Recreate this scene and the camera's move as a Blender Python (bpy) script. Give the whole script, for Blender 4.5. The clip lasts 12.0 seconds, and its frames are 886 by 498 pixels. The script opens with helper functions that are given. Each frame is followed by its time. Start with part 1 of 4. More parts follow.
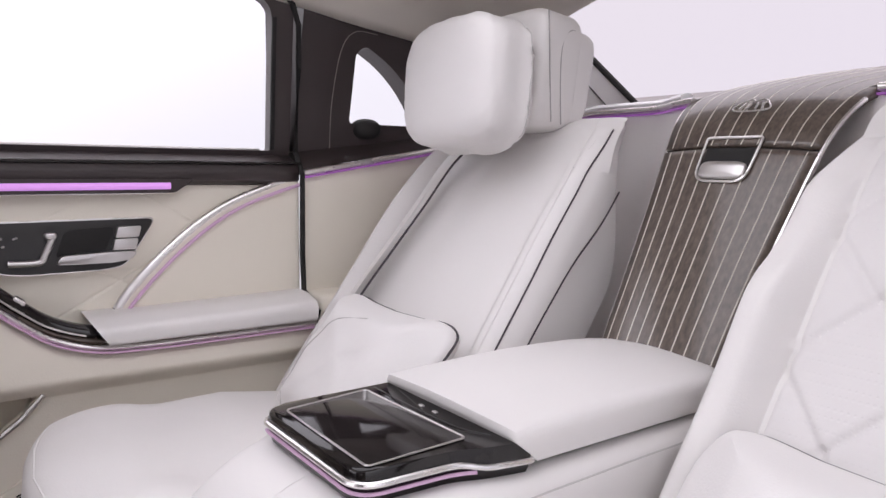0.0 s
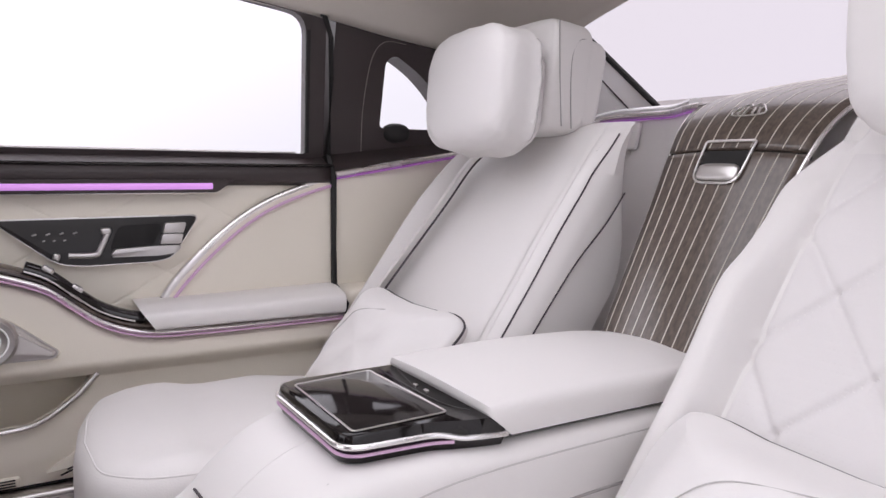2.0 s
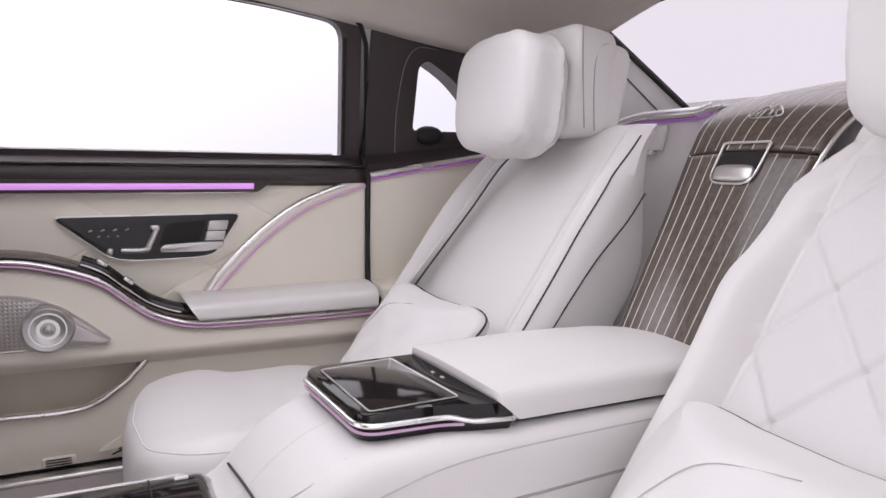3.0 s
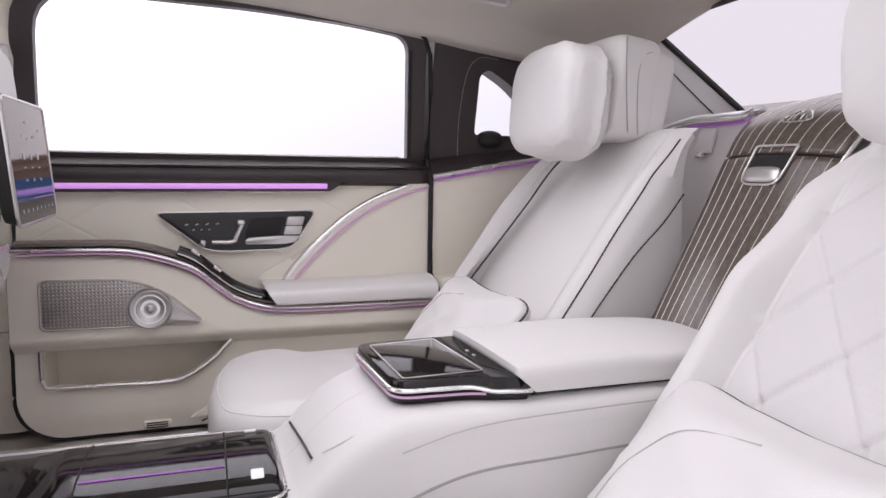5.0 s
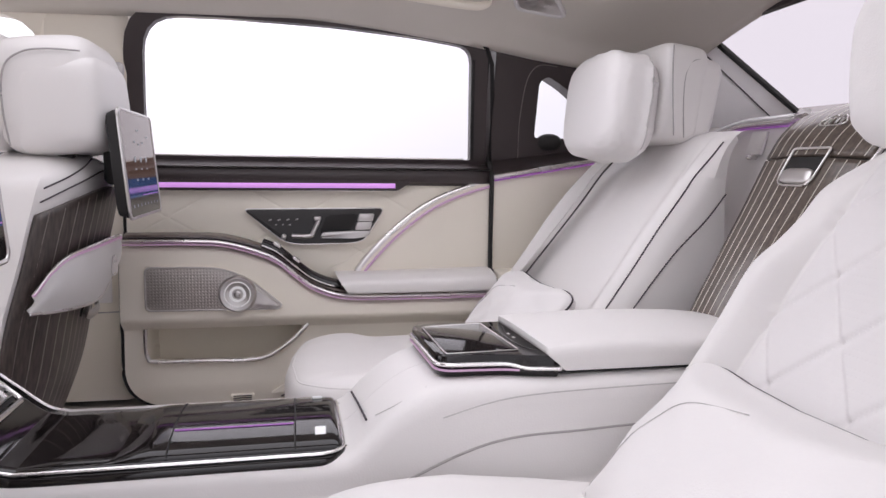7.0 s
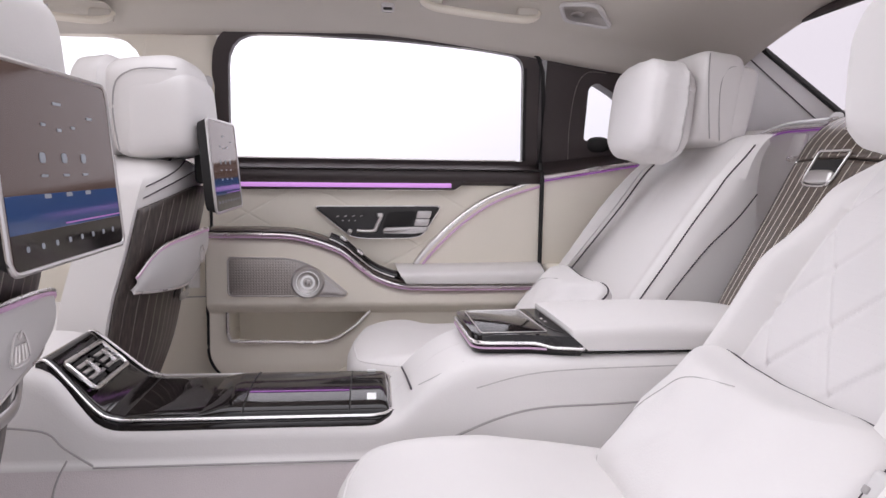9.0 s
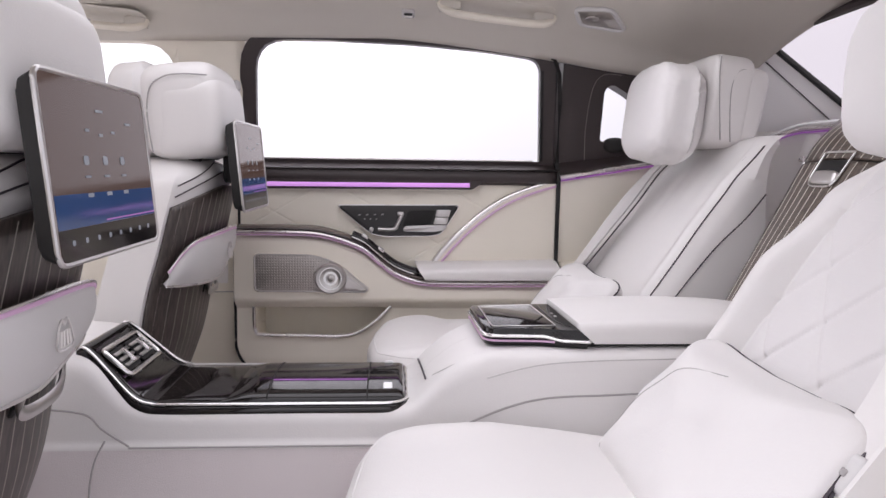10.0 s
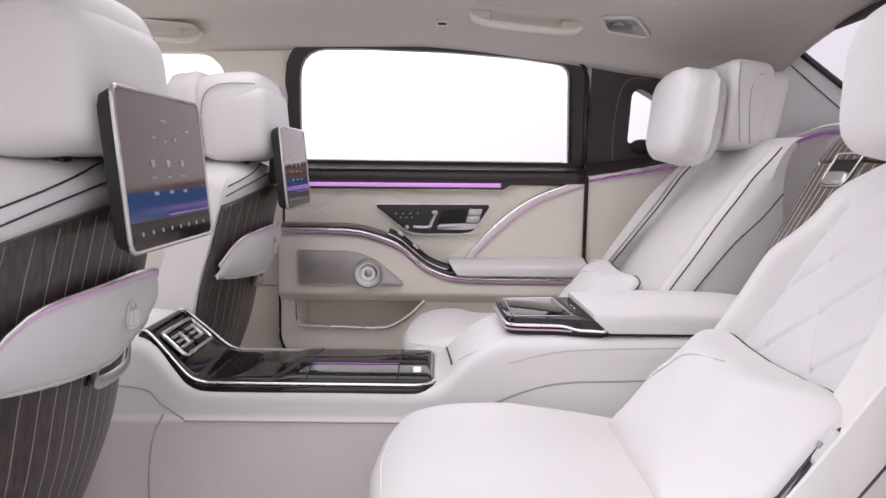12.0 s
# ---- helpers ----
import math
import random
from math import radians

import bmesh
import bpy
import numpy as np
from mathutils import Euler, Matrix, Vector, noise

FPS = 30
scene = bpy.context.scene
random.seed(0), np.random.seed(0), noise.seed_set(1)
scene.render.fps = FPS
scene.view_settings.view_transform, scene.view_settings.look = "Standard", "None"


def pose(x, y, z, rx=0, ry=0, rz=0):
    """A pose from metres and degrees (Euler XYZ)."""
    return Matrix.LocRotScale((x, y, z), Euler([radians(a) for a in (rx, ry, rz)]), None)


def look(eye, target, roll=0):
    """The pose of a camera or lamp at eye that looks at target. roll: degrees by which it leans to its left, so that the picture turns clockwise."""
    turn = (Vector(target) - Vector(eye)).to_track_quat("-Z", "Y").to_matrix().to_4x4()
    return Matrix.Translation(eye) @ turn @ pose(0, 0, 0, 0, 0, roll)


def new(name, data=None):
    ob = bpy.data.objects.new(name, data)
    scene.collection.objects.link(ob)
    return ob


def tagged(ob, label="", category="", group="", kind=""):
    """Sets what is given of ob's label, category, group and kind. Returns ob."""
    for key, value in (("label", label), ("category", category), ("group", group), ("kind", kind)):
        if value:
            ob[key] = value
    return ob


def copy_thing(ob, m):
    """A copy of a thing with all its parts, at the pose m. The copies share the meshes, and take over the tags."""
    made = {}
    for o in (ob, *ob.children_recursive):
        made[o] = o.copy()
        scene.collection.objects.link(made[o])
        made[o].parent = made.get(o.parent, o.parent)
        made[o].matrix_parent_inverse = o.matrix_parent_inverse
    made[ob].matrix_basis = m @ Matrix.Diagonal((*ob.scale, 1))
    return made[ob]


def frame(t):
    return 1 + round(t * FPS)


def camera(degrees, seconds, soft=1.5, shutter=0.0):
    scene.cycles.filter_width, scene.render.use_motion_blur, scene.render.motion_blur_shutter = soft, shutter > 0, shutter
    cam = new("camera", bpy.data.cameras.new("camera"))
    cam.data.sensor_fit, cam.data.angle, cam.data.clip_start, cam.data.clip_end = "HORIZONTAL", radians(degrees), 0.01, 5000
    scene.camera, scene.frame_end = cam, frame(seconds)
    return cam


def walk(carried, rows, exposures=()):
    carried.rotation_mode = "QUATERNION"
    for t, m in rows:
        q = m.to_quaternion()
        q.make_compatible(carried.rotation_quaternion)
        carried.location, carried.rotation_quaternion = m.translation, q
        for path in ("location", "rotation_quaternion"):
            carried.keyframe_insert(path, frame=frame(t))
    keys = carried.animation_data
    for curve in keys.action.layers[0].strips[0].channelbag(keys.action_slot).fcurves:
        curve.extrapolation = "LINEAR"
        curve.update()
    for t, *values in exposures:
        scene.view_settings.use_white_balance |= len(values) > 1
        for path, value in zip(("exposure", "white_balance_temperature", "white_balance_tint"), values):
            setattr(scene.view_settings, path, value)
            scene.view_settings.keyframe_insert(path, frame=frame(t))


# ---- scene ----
cam = camera(64.7, 12.0)
PATH = [
    (0, (0.042, -0.582, 0.678), (1.178, 1.047, 0.441), 0.8),
    (0.5, (0.044, -0.598, 0.678), (1.151, 1.051, 0.443), 0.8),
    (1, (0.049, -0.621, 0.676), (1.123, 1.05, 0.444), 0.8),
    (1.5, (0.056, -0.653, 0.677), (1.095, 1.04, 0.445), 0.8),
    (2, (0.062, -0.687, 0.68), (1.057, 1.032, 0.445), 0.8),
    (2.5, (0.065, -0.721, 0.682), (1.0, 1.031, 0.445), 0.8),
    (3, (0.068, -0.75, 0.68), (0.947, 1.031, 0.447), 0.8),
    (4.8, (0.09, -0.868, 0.679), (0.753, 1.005, 0.452), 0.8),
    (5, (0.09, -0.883, 0.681), (0.732, 0.997, 0.45), 0.8),
    (5.5, (0.095, -0.92, 0.683), (0.68, 0.978, 0.45), 0.8),
    (6, (0.102, -0.95, 0.682), (0.629, 0.965, 0.451), 0.8),
    (6.5, (0.104, -0.98, 0.683), (0.574, 0.95, 0.451), 0.8),
    (7, (0.109, -1.012, 0.683), (0.524, 0.931, 0.451), 0.8),
    (9, (0.139, -1.156, 0.686), (0.345, 0.82, 0.452), 0.8),
    (9.5, (0.149, -1.189, 0.688), (0.312, 0.79, 0.452), 0.8),
    (10, (0.155, -1.214, 0.689), (0.286, 0.767, 0.452), 0.8),
    (10.5, (0.161, -1.243, 0.69), (0.256, 0.741, 0.453), 0.7),
    (11, (0.168, -1.269, 0.689), (0.227, 0.716, 0.453), 0.7),
    (11.5, (0.174, -1.293, 0.689), (0.203, 0.693, 0.454), 0.7),
    (12, (0.18, -1.312, 0.691), (0.189, 0.674, 0.454), 0.7),
]
walk(cam, [(t, look(eye, target, roll)) for t, eye, target, roll in PATH])

# ---- world and light: a white studio round the car ----
world = bpy.data.worlds.new("studio")
scene.world = world
world.use_nodes = True
bg = world.node_tree.nodes["Background"]
wn, wl = world.node_tree.nodes, world.node_tree.links
wtc = wn.new("ShaderNodeTexCoord")
dot = wn.new("ShaderNodeVectorMath")
dot.operation = "DOT_PRODUCT"
dot.inputs[1].default_value = (-0.42, 0.12, 0.90)
wl.new(wtc.outputs["Generated"], dot.inputs[0])
grad = wn.new("ShaderNodeMapRange")
grad.interpolation_type = "SMOOTHSTEP"
grad.inputs[1].default_value, grad.inputs[2].default_value = -0.05, 0.80
grad.inputs[3].default_value, grad.inputs[4].default_value = 0.98, 2.38
wl.new(dot.outputs["Value"], grad.inputs[0])
tone = wn.new("ShaderNodeMix")
tone.data_type = "RGBA"
tone.inputs[6].default_value, tone.inputs[7].default_value = (0.955, 0.93, 1.035, 1), (0.975, 0.945, 1.025, 1)
share = wn.new("ShaderNodeMapRange")
share.inputs[1].default_value, share.inputs[2].default_value = -0.30, 0.50
wl.new(dot.outputs["Value"], share.inputs[0])
wl.new(share.outputs[0], tone.inputs[0])
wl.new(tone.outputs[2], bg.inputs[0])
wl.new(grad.outputs[0], bg.inputs[1])


# ---- materials ----
def mat(name, color, rough=0.5, metal=0.0, grain=0.0, scale=300.0, vary=0.04, bump=0.1, coat=0.0, emit=None, power=0.0):
    m = bpy.data.materials.new(name)
    m.use_nodes = True
    nt = m.node_tree
    b = nt.nodes["Principled BSDF"]
    b.inputs["Roughness"].default_value = rough
    b.inputs["Metallic"].default_value = metal
    b.inputs["Coat Weight"].default_value = coat
    b.inputs["Coat Roughness"].default_value = 0.04
    tc = nt.nodes.new("ShaderNodeTexCoord")
    big = nt.nodes.new("ShaderNodeTexNoise")
    big.inputs["Scale"].default_value = 7.0
    big.inputs["Detail"].default_value = 5.0
    nt.links.new(tc.outputs["Object"], big.inputs["Vector"])
    ramp = nt.nodes.new("ShaderNodeMix")
    ramp.data_type = "RGBA"
    lo = [max(0, c * (1 - vary)) for c in color]
    hi = [min(1, c * (1 + vary)) for c in color]
    ramp.inputs[6].default_value = (*lo, 1)
    ramp.inputs[7].default_value = (*hi, 1)
    nt.links.new(big.outputs["Fac"], ramp.inputs[0])
    nt.links.new(ramp.outputs[2], b.inputs["Base Color"])
    rr = nt.nodes.new("ShaderNodeMapRange")
    rr.inputs[3].default_value = max(0.0, rough - 0.06)
    rr.inputs[4].default_value = min(1.0, rough + 0.06)
    nt.links.new(big.outputs["Fac"], rr.inputs[0])
    nt.links.new(rr.outputs[0], b.inputs["Roughness"])
    if grain:
        v = nt.nodes.new("ShaderNodeTexVoronoi")
        v.inputs["Scale"].default_value = scale
        nt.links.new(tc.outputs["Object"], v.inputs["Vector"])
        n = nt.nodes.new("ShaderNodeTexNoise")
        n.inputs["Scale"].default_value = 28.0
        n.inputs["Detail"].default_value = 3.0
        nt.links.new(tc.outputs["Object"], n.inputs["Vector"])
        add = nt.nodes.new("ShaderNodeMath")
        add.operation = "MULTIPLY_ADD"
        add.inputs[1].default_value = 0.35
        nt.links.new(v.outputs["Distance"], add.inputs[0])
        nt.links.new(n.outputs["Fac"], add.inputs[2])
        bp = nt.nodes.new("ShaderNodeBump")
        bp.inputs["Strength"].default_value = bump
        bp.inputs["Distance"].default_value = grain
        nt.links.new(add.outputs[0], bp.inputs["Height"])
        nt.links.new(bp.outputs[0], b.inputs["Normal"])
    if emit:
        b.inputs["Emission Color"].default_value = (*emit, 1)
        b.inputs["Emission Strength"].default_value = power
    return m


M_SEAT = mat("nappa_white", (0.785, 0.762, 0.748), 0.46, grain=0.003, scale=420, bump=0.11, vary=0.02)
M_PILLOW = mat("soft_white_leather", (0.79, 0.768, 0.757), 0.55, grain=0.004, scale=380, bump=0.12, vary=0.02)
M_CREAM = mat("nappa_cream", (0.84, 0.79, 0.69), 0.5, grain=0.003, scale=420, bump=0.15, vary=0.03)
M_CARPET = mat("pale_carpet", (0.52, 0.47, 0.47), 0.95, grain=0.006, scale=900, bump=0.6, vary=0.08)
M_SIDE = mat("rose_grey_leather", (0.745, 0.69, 0.69), 0.7, grain=0.004, scale=600, bump=0.25, vary=0.04)
M_ROOF = mat("headliner_suede", (0.66, 0.625, 0.57), 0.9, grain=0.002, scale=700, bump=0.2, vary=0.03)
M_DARK = mat("dark_brown_leather", (0.040, 0.030, 0.030), 0.42, grain=0.002, scale=500, bump=0.15, vary=0.12)
# black for rubber parts, also put in hollows and gaps as their shade
M_GAP = mat("rubber_and_gap_black", (0.012, 0.011, 0.011), 0.7)
M_BLACK = mat("piano_black", (0.010, 0.008, 0.008), 0.07)
M_CHROME = mat("satin_chrome", (0.82, 0.80, 0.79), 0.27, metal=1.0, vary=0.03)
M_ALU = mat("brushed_aluminium", (0.62, 0.60, 0.59), 0.32, metal=1.0, vary=0.05)
M_PIPE = mat("dark_piping", (0.06, 0.05, 0.06), 0.6)
M_SEAM = mat("grey_seam", (0.40, 0.38, 0.375), 0.8)
M_STITCH = mat("pale_stitch", (0.56, 0.54, 0.53), 0.8)
M_THREAD = mat("pale_thread", (0.30, 0.27, 0.25), 0.8)
M_LED = mat("violet_light", (0.5, 0.2, 0.6), 0.4, emit=(0.72, 0.36, 0.84), power=0.6)
M_LEDP = mat("pink_light", (0.55, 0.38, 0.52), 0.35, emit=(0.80, 0.40, 0.75), power=0.12)
M_LEDV = mat("dim_violet_light", (0.30, 0.12, 0.36), 0.35, emit=(0.55, 0.15, 0.75), power=0.22)
M_INLAY = mat("pale_inlay", (0.60, 0.56, 0.50), 0.35, coat=0.5)
M_WHITEBTN = mat("white_lit_button", (0.8, 0.8, 0.8), 0.4, emit=(1, 1, 1), power=0.15)
M_SCREEN = mat("screen_glass", (0.016, 0.013, 0.013), 0.08)
M_SCREEN.node_tree.nodes["Principled BSDF"].inputs["Specular IOR Level"].default_value = 0.3
M_ICON = mat("screen_icon", (0.20, 0.22, 0.25), 0.3, emit=(0.75, 0.78, 0.95), power=0.08)
# dark glass whose faint warm emission paints the cabin's reflection
M_DISPLAY = mat("display_warm_reflection", (0.016, 0.013, 0.013), 0.10, emit=(0.85, 0.48, 0.38), power=0.07)
M_DISPLAY.node_tree.nodes["Principled BSDF"].inputs["Specular IOR Level"].default_value = 0.32
M_BLUE = mat("screen_blue", (0.03, 0.06, 0.16), 0.08, emit=(0.03, 0.09, 0.24), power=0.15)
M_STUDIO = mat("studio_floor", (0.38, 0.365, 0.37), 0.6)
M_PANELBLACK = mat("satin_black", (0.014, 0.012, 0.012), 0.33)
M_SEATPLAS = mat("pale_plastic", (0.66, 0.645, 0.64), 0.4)
M_WHITE = mat("white_trim", (0.88, 0.87, 0.88), 0.2, coat=0.8)
M_INLAYDIM = mat("dim_inlay", (0.30, 0.27, 0.245), 0.4)


def wood_mat():
    m = mat("dark_walnut", (0.075, 0.056, 0.047), 0.36, coat=1.0, vary=0.3)
    nt = m.node_tree
    tc = nt.nodes.new("ShaderNodeTexCoord")
    mp = nt.nodes.new("ShaderNodeMapping")
    mp.inputs["Scale"].default_value = (60, 60, 5)
    nt.links.new(tc.outputs["Object"], mp.inputs[0])
    n = nt.nodes.new("ShaderNodeTexNoise")
    n.inputs["Scale"].default_value = 3.0
    n.inputs["Detail"].default_value = 6.0
    nt.links.new(mp.outputs[0], n.inputs["Vector"])
    r = nt.nodes.new("ShaderNodeValToRGB")
    r.color_ramp.elements[0].position, r.color_ramp.elements[0].color = 0.3, (0.052, 0.038, 0.030, 1)
    r.color_ramp.elements[1].position, r.color_ramp.elements[1].color = 0.75, (0.135, 0.100, 0.078, 1)
    nt.links.new(n.outputs["Fac"], r.inputs[0])
    nt.links.new(r.outputs[0], nt.nodes["Principled BSDF"].inputs["Base Color"])
    nt.nodes["Principled BSDF"].inputs["Coat IOR"].default_value = 1.7
    nt.nodes["Principled BSDF"].inputs["Coat Roughness"].default_value = 0.16
    return m


M_WOOD = wood_mat()
M_WOOD.node_tree.nodes["Principled BSDF"].inputs["Coat Weight"].default_value = 0.45
# copy of the walnut with a darker ramp and less coat
M_WOODSEAT = wood_mat()
M_WOODSEAT.name = "satin_walnut"
for e, col in zip(M_WOODSEAT.node_tree.nodes["Color Ramp"].color_ramp.elements, ((0.030, 0.023, 0.021, 1), (0.088, 0.068, 0.060, 1))):
    e.color = col
M_WOODSEAT.node_tree.nodes["Principled BSDF"].inputs["Coat Weight"].default_value = 0.1


def glass_mat():
    m = bpy.data.materials.new("window_glass")
    m.use_nodes = True
    nt = m.node_tree
    b = nt.nodes["Principled BSDF"]
    b.inputs["Base Color"].default_value = (0.97, 0.955, 0.965, 1)
    b.inputs["Transmission Weight"].default_value = 1.0
    b.inputs["Roughness"].default_value = 0.0
    b.inputs["IOR"].default_value = 1.05
    return m


M_GLASS = glass_mat()
M_TINT = glass_mat()
M_TINT.name = "tinted_rear_glass"
M_TINT.node_tree.nodes["Principled BSDF"].inputs["Base Color"].default_value = (0.78, 0.70, 0.715, 1)


def perforated(name, color, rough, pitch, metal=0.0):
    """Leather or metal with a regular pattern of small holes."""
    m = mat(name, color, rough, metal=metal, vary=0.03)
    nt = m.node_tree
    tc = nt.nodes.new("ShaderNodeTexCoord")
    v = nt.nodes.new("ShaderNodeTexVoronoi")
    v.inputs["Scale"].default_value = 1 / pitch
    v.inputs["Randomness"].default_value = 0.0
    nt.links.new(tc.outputs["Object"], v.inputs["Vector"])
    mr = nt.nodes.new("ShaderNodeMapRange")
    mr.inputs[1].default_value, mr.inputs[2].default_value = 0.22, 0.34
    nt.links.new(v.outputs["Distance"], mr.inputs[0])
    bp = nt.nodes.new("ShaderNodeBump")
    bp.inputs["Strength"].default_value, bp.inputs["Distance"].default_value = (0.5 if metal else 0.16), 0.002
    nt.links.new(mr.outputs[0], bp.inputs["Height"])
    b = nt.nodes["Principled BSDF"]
    nt.links.new(bp.outputs[0], b.inputs["Normal"])
    return m


M_PERF = perforated("perforated_white_leather", (0.745, 0.722, 0.716), 0.5, 0.006)
M_GRILLE = perforated("speaker_metal", (0.60, 0.57, 0.54), 0.3, 0.007, 0.9)


# ---- building helpers ----
def thing(name, label, category, loc=(0, 0, 0), group="", kind=""):
    ob = new(name)
    ob.empty_display_size = 0.05
    ob.location = loc
    return tagged(ob, label, category, group, kind)


def origin(ob):
    v = Vector()
    while ob is not None:
        v += ob.location
        ob = ob.parent
    return v


def part(name, bm, material, parent=None, label="", smooth=True):
    """Links a bmesh, drawn in the place's own metres, as one mesh object under its thing."""
    me = bpy.data.meshes.new(name)
    bmesh.ops.recalc_face_normals(bm, faces=bm.faces)
    if parent is not None:
        bmesh.ops.translate(bm, vec=-origin(parent), verts=bm.verts)
    for f in bm.faces:
        f.smooth = smooth
    bm.to_mesh(me)
    bm.free()
    if smooth:
        me.set_sharp_from_angle(angle=radians(42))
    me.materials.append(material)
    ob = new(name, me)
    ob.parent = parent
    if label:
        ob["label"] = label
    return ob


def smooth_path(pts, n=8, closed=False):
    """Catmull-Rom through the given points."""
    P = [np.array(p, float) for p in pts]
    m = len(P)
    out = []
    for i in range(m if closed else m - 1):
        if closed:
            a, b, c, d = P[i - 1], P[i], P[(i + 1) % m], P[(i + 2) % m]
        else:
            a, b, c, d = P[max(i - 1, 0)], P[i], P[i + 1], P[min(i + 2, m - 1)]
        for k in range(n):
            t = k / n
            out.append(0.5 * (2 * b + (c - a) * t + (2 * a - 5 * b + 4 * c - d) * t * t + (3 * b - 3 * c + d - a) * t ** 3))
    if not closed:
        out.append(P[-1])
    return out


def loft(rings, cap=True, bm=None):
    bm = bm or bmesh.new()
    R = [[bm.verts.new(p) for p in ring] for ring in rings]
    n = len(R[0])
    for a, b in zip(R, R[1:]):
        for i in range(n):
            bm.faces.new((a[i], a[(i + 1) % n], b[(i + 1) % n], b[i]))
    if cap:
        bm.faces.new(R[0][::-1])
        bm.faces.new(R[-1])
    return bm


def tube(pts, r, n=8, closed=False, flat=1.0, up=(0, 0, 1), bm=None):
    """A round or flattened bar along a path; r may be (across, along up)."""
    P = [Vector(p) for p in pts]
    up = Vector(up)
    ra, rb = r if isinstance(r, tuple) else (r, r * flat)
    rings = []
    m = len(P)
    for i, p in enumerate(P):
        d = (P[(i + 1) % m] - P[i - 1]) if closed else (P[min(i + 1, m - 1)] - P[max(i - 1, 0)])
        d.normalize()
        side = d.cross(up)
        if side.length < 1e-4:
            side = d.cross(Vector((1, 0.3, 0)))
        side.normalize()
        u = side.cross(d).normalized()
        rings.append([p + side * (ra * math.cos(2 * math.pi * k / n)) + u * (rb * math.sin(2 * math.pi * k / n)) for k in range(n)])
    if closed:
        rings.append(rings[0])
        bm = loft(rings, cap=False, bm=bm)
        bmesh.ops.remove_doubles(bm, verts=bm.verts, dist=1e-6)
        return bm
    return loft(rings, bm=bm)


def sheet(fn, us, vs, bm=None):
    """A surface fn(u, v) over two lists of values."""
    bm = bm or bmesh.new()
    V = [[bm.verts.new(fn(u, v)) for u in us] for v in vs]
    for j in range(len(vs) - 1):
        for i in range(len(us) - 1):
            bm.faces.new((V[j][i], V[j][i + 1], V[j + 1][i + 1], V[j + 1][i]))
    return bm


def rbox(c, s, r=0.01, seg=3, turn=(0, 0, 0), bm=None):
    """A box with rounded edges: centre, sizes, radius, turn in degrees."""
    b = bmesh.new()
    bmesh.ops.create_cube(b, size=1.0)
    bmesh.ops.scale(b, vec=s, verts=b.verts)
    bmesh.ops.bevel(b, geom=b.edges[:], offset=min(r, min(s) * 0.49), segments=seg, profile=0.5, affect="EDGES")
    bmesh.ops.transform(b, matrix=pose(*c, *turn), verts=b.verts)
    if bm is None:
        return b
    me = bpy.data.meshes.new("tmp")
    b.to_mesh(me)
    b.free()
    bm.from_mesh(me)
    bpy.data.meshes.remove(me)
    return bm


def cushion(m, s, e1=0.5, e2=0.6, nu=40, nv=22, fn=None):
    """A soft cushion: a superellipsoid of half sizes s at the pose m, with an optional shaping fn on the unit surface."""
    bm = bmesh.new()

    def sp(v, e):
        return math.copysign(abs(v) ** e, v)

    def at(i, j):
        a = 2 * math.pi * i / nu
        b = -math.pi / 2 + math.pi * j / nv
        p = Vector((sp(math.cos(b), e1) * sp(math.cos(a), e2), sp(math.cos(b), e1) * sp(math.sin(a), e2), sp(math.sin(b), e1)))
        q = Vector((p.x * s[0], p.y * s[1], p.z * s[2]))
        if fn:
            q = fn(p, q)
        return m @ q

    rings = [[bm.verts.new(at(i, j)) for i in range(nu)] for j in range(1, nv)]
    for a, b in zip(rings, rings[1:]):
        for i in range(nu):
            bm.faces.new((a[i], a[(i + 1) % nu], b[(i + 1) % nu], b[i]))
    for ring, j in ((rings[0], 0), (rings[-1], nv)):
        c = bm.verts.new(at(0, j))
        for i in range(nu):
            bm.faces.new((c, ring[i], ring[(i + 1) % nu]))
    return bm


def prism(poly, to3d, d0, d1, bevel=0.0, seg=2):
    """A plate of outline poly (2D) between the depths d0 and d1; to3d(a, b, d) gives the place."""
    bm = bmesh.new()
    A = [bm.verts.new(to3d(a, b, d0)) for a, b in poly]
    B = [bm.verts.new(to3d(a, b, d1)) for a, b in poly]
    n = len(poly)
    bm.faces.new(A)
    bm.faces.new(B[::-1])
    for i in range(n):
        bm.faces.new((A[i], A[(i + 1) % n], B[(i + 1) % n], B[i]))
    if bevel:
        edges = [e for e in bm.edges if (e.verts[0] in A) == (e.verts[1] in A)]
        bmesh.ops.bevel(bm, geom=edges, offset=bevel, segments=seg, profile=0.5, affect="EDGES")
    return bm


def rounded(poly, r, n=5):
    """A 2D outline with its corners rounded to the radius r (one value, or one for each corner)."""
    out = []
    m = len(poly)
    for i, p in enumerate(poly):
        p, a, b = np.array(p, float), np.array(poly[i - 1], float), np.array(poly[(i + 1) % m], float)
        rr = r[i] if isinstance(r, (list, tuple)) else r
        la, lb = np.linalg.norm(a - p), np.linalg.norm(b - p)
        k = min(rr, la * 0.48, lb * 0.48)
        s, e = p + (a - p) / la * k, p + (b - p) / lb * k
        for t in np.linspace(0, 1, n):
            out.append(tuple((1 - t) ** 2 * s + 2 * t * (1 - t) * p + t * t * e))
    return out


def sstep(a, b, x):
    t = min(1.0, max(0.0, (x - a) / (b - a)))
    return t * t * (3 - 2 * t)


def curve_of(pts):
    """A smooth function through (x, y) points."""
    S = smooth_path(pts, 10)
    X, Y = [p[0] for p in S], [p[1] for p in S]
    return lambda x: float(np.interp(x, X, Y))


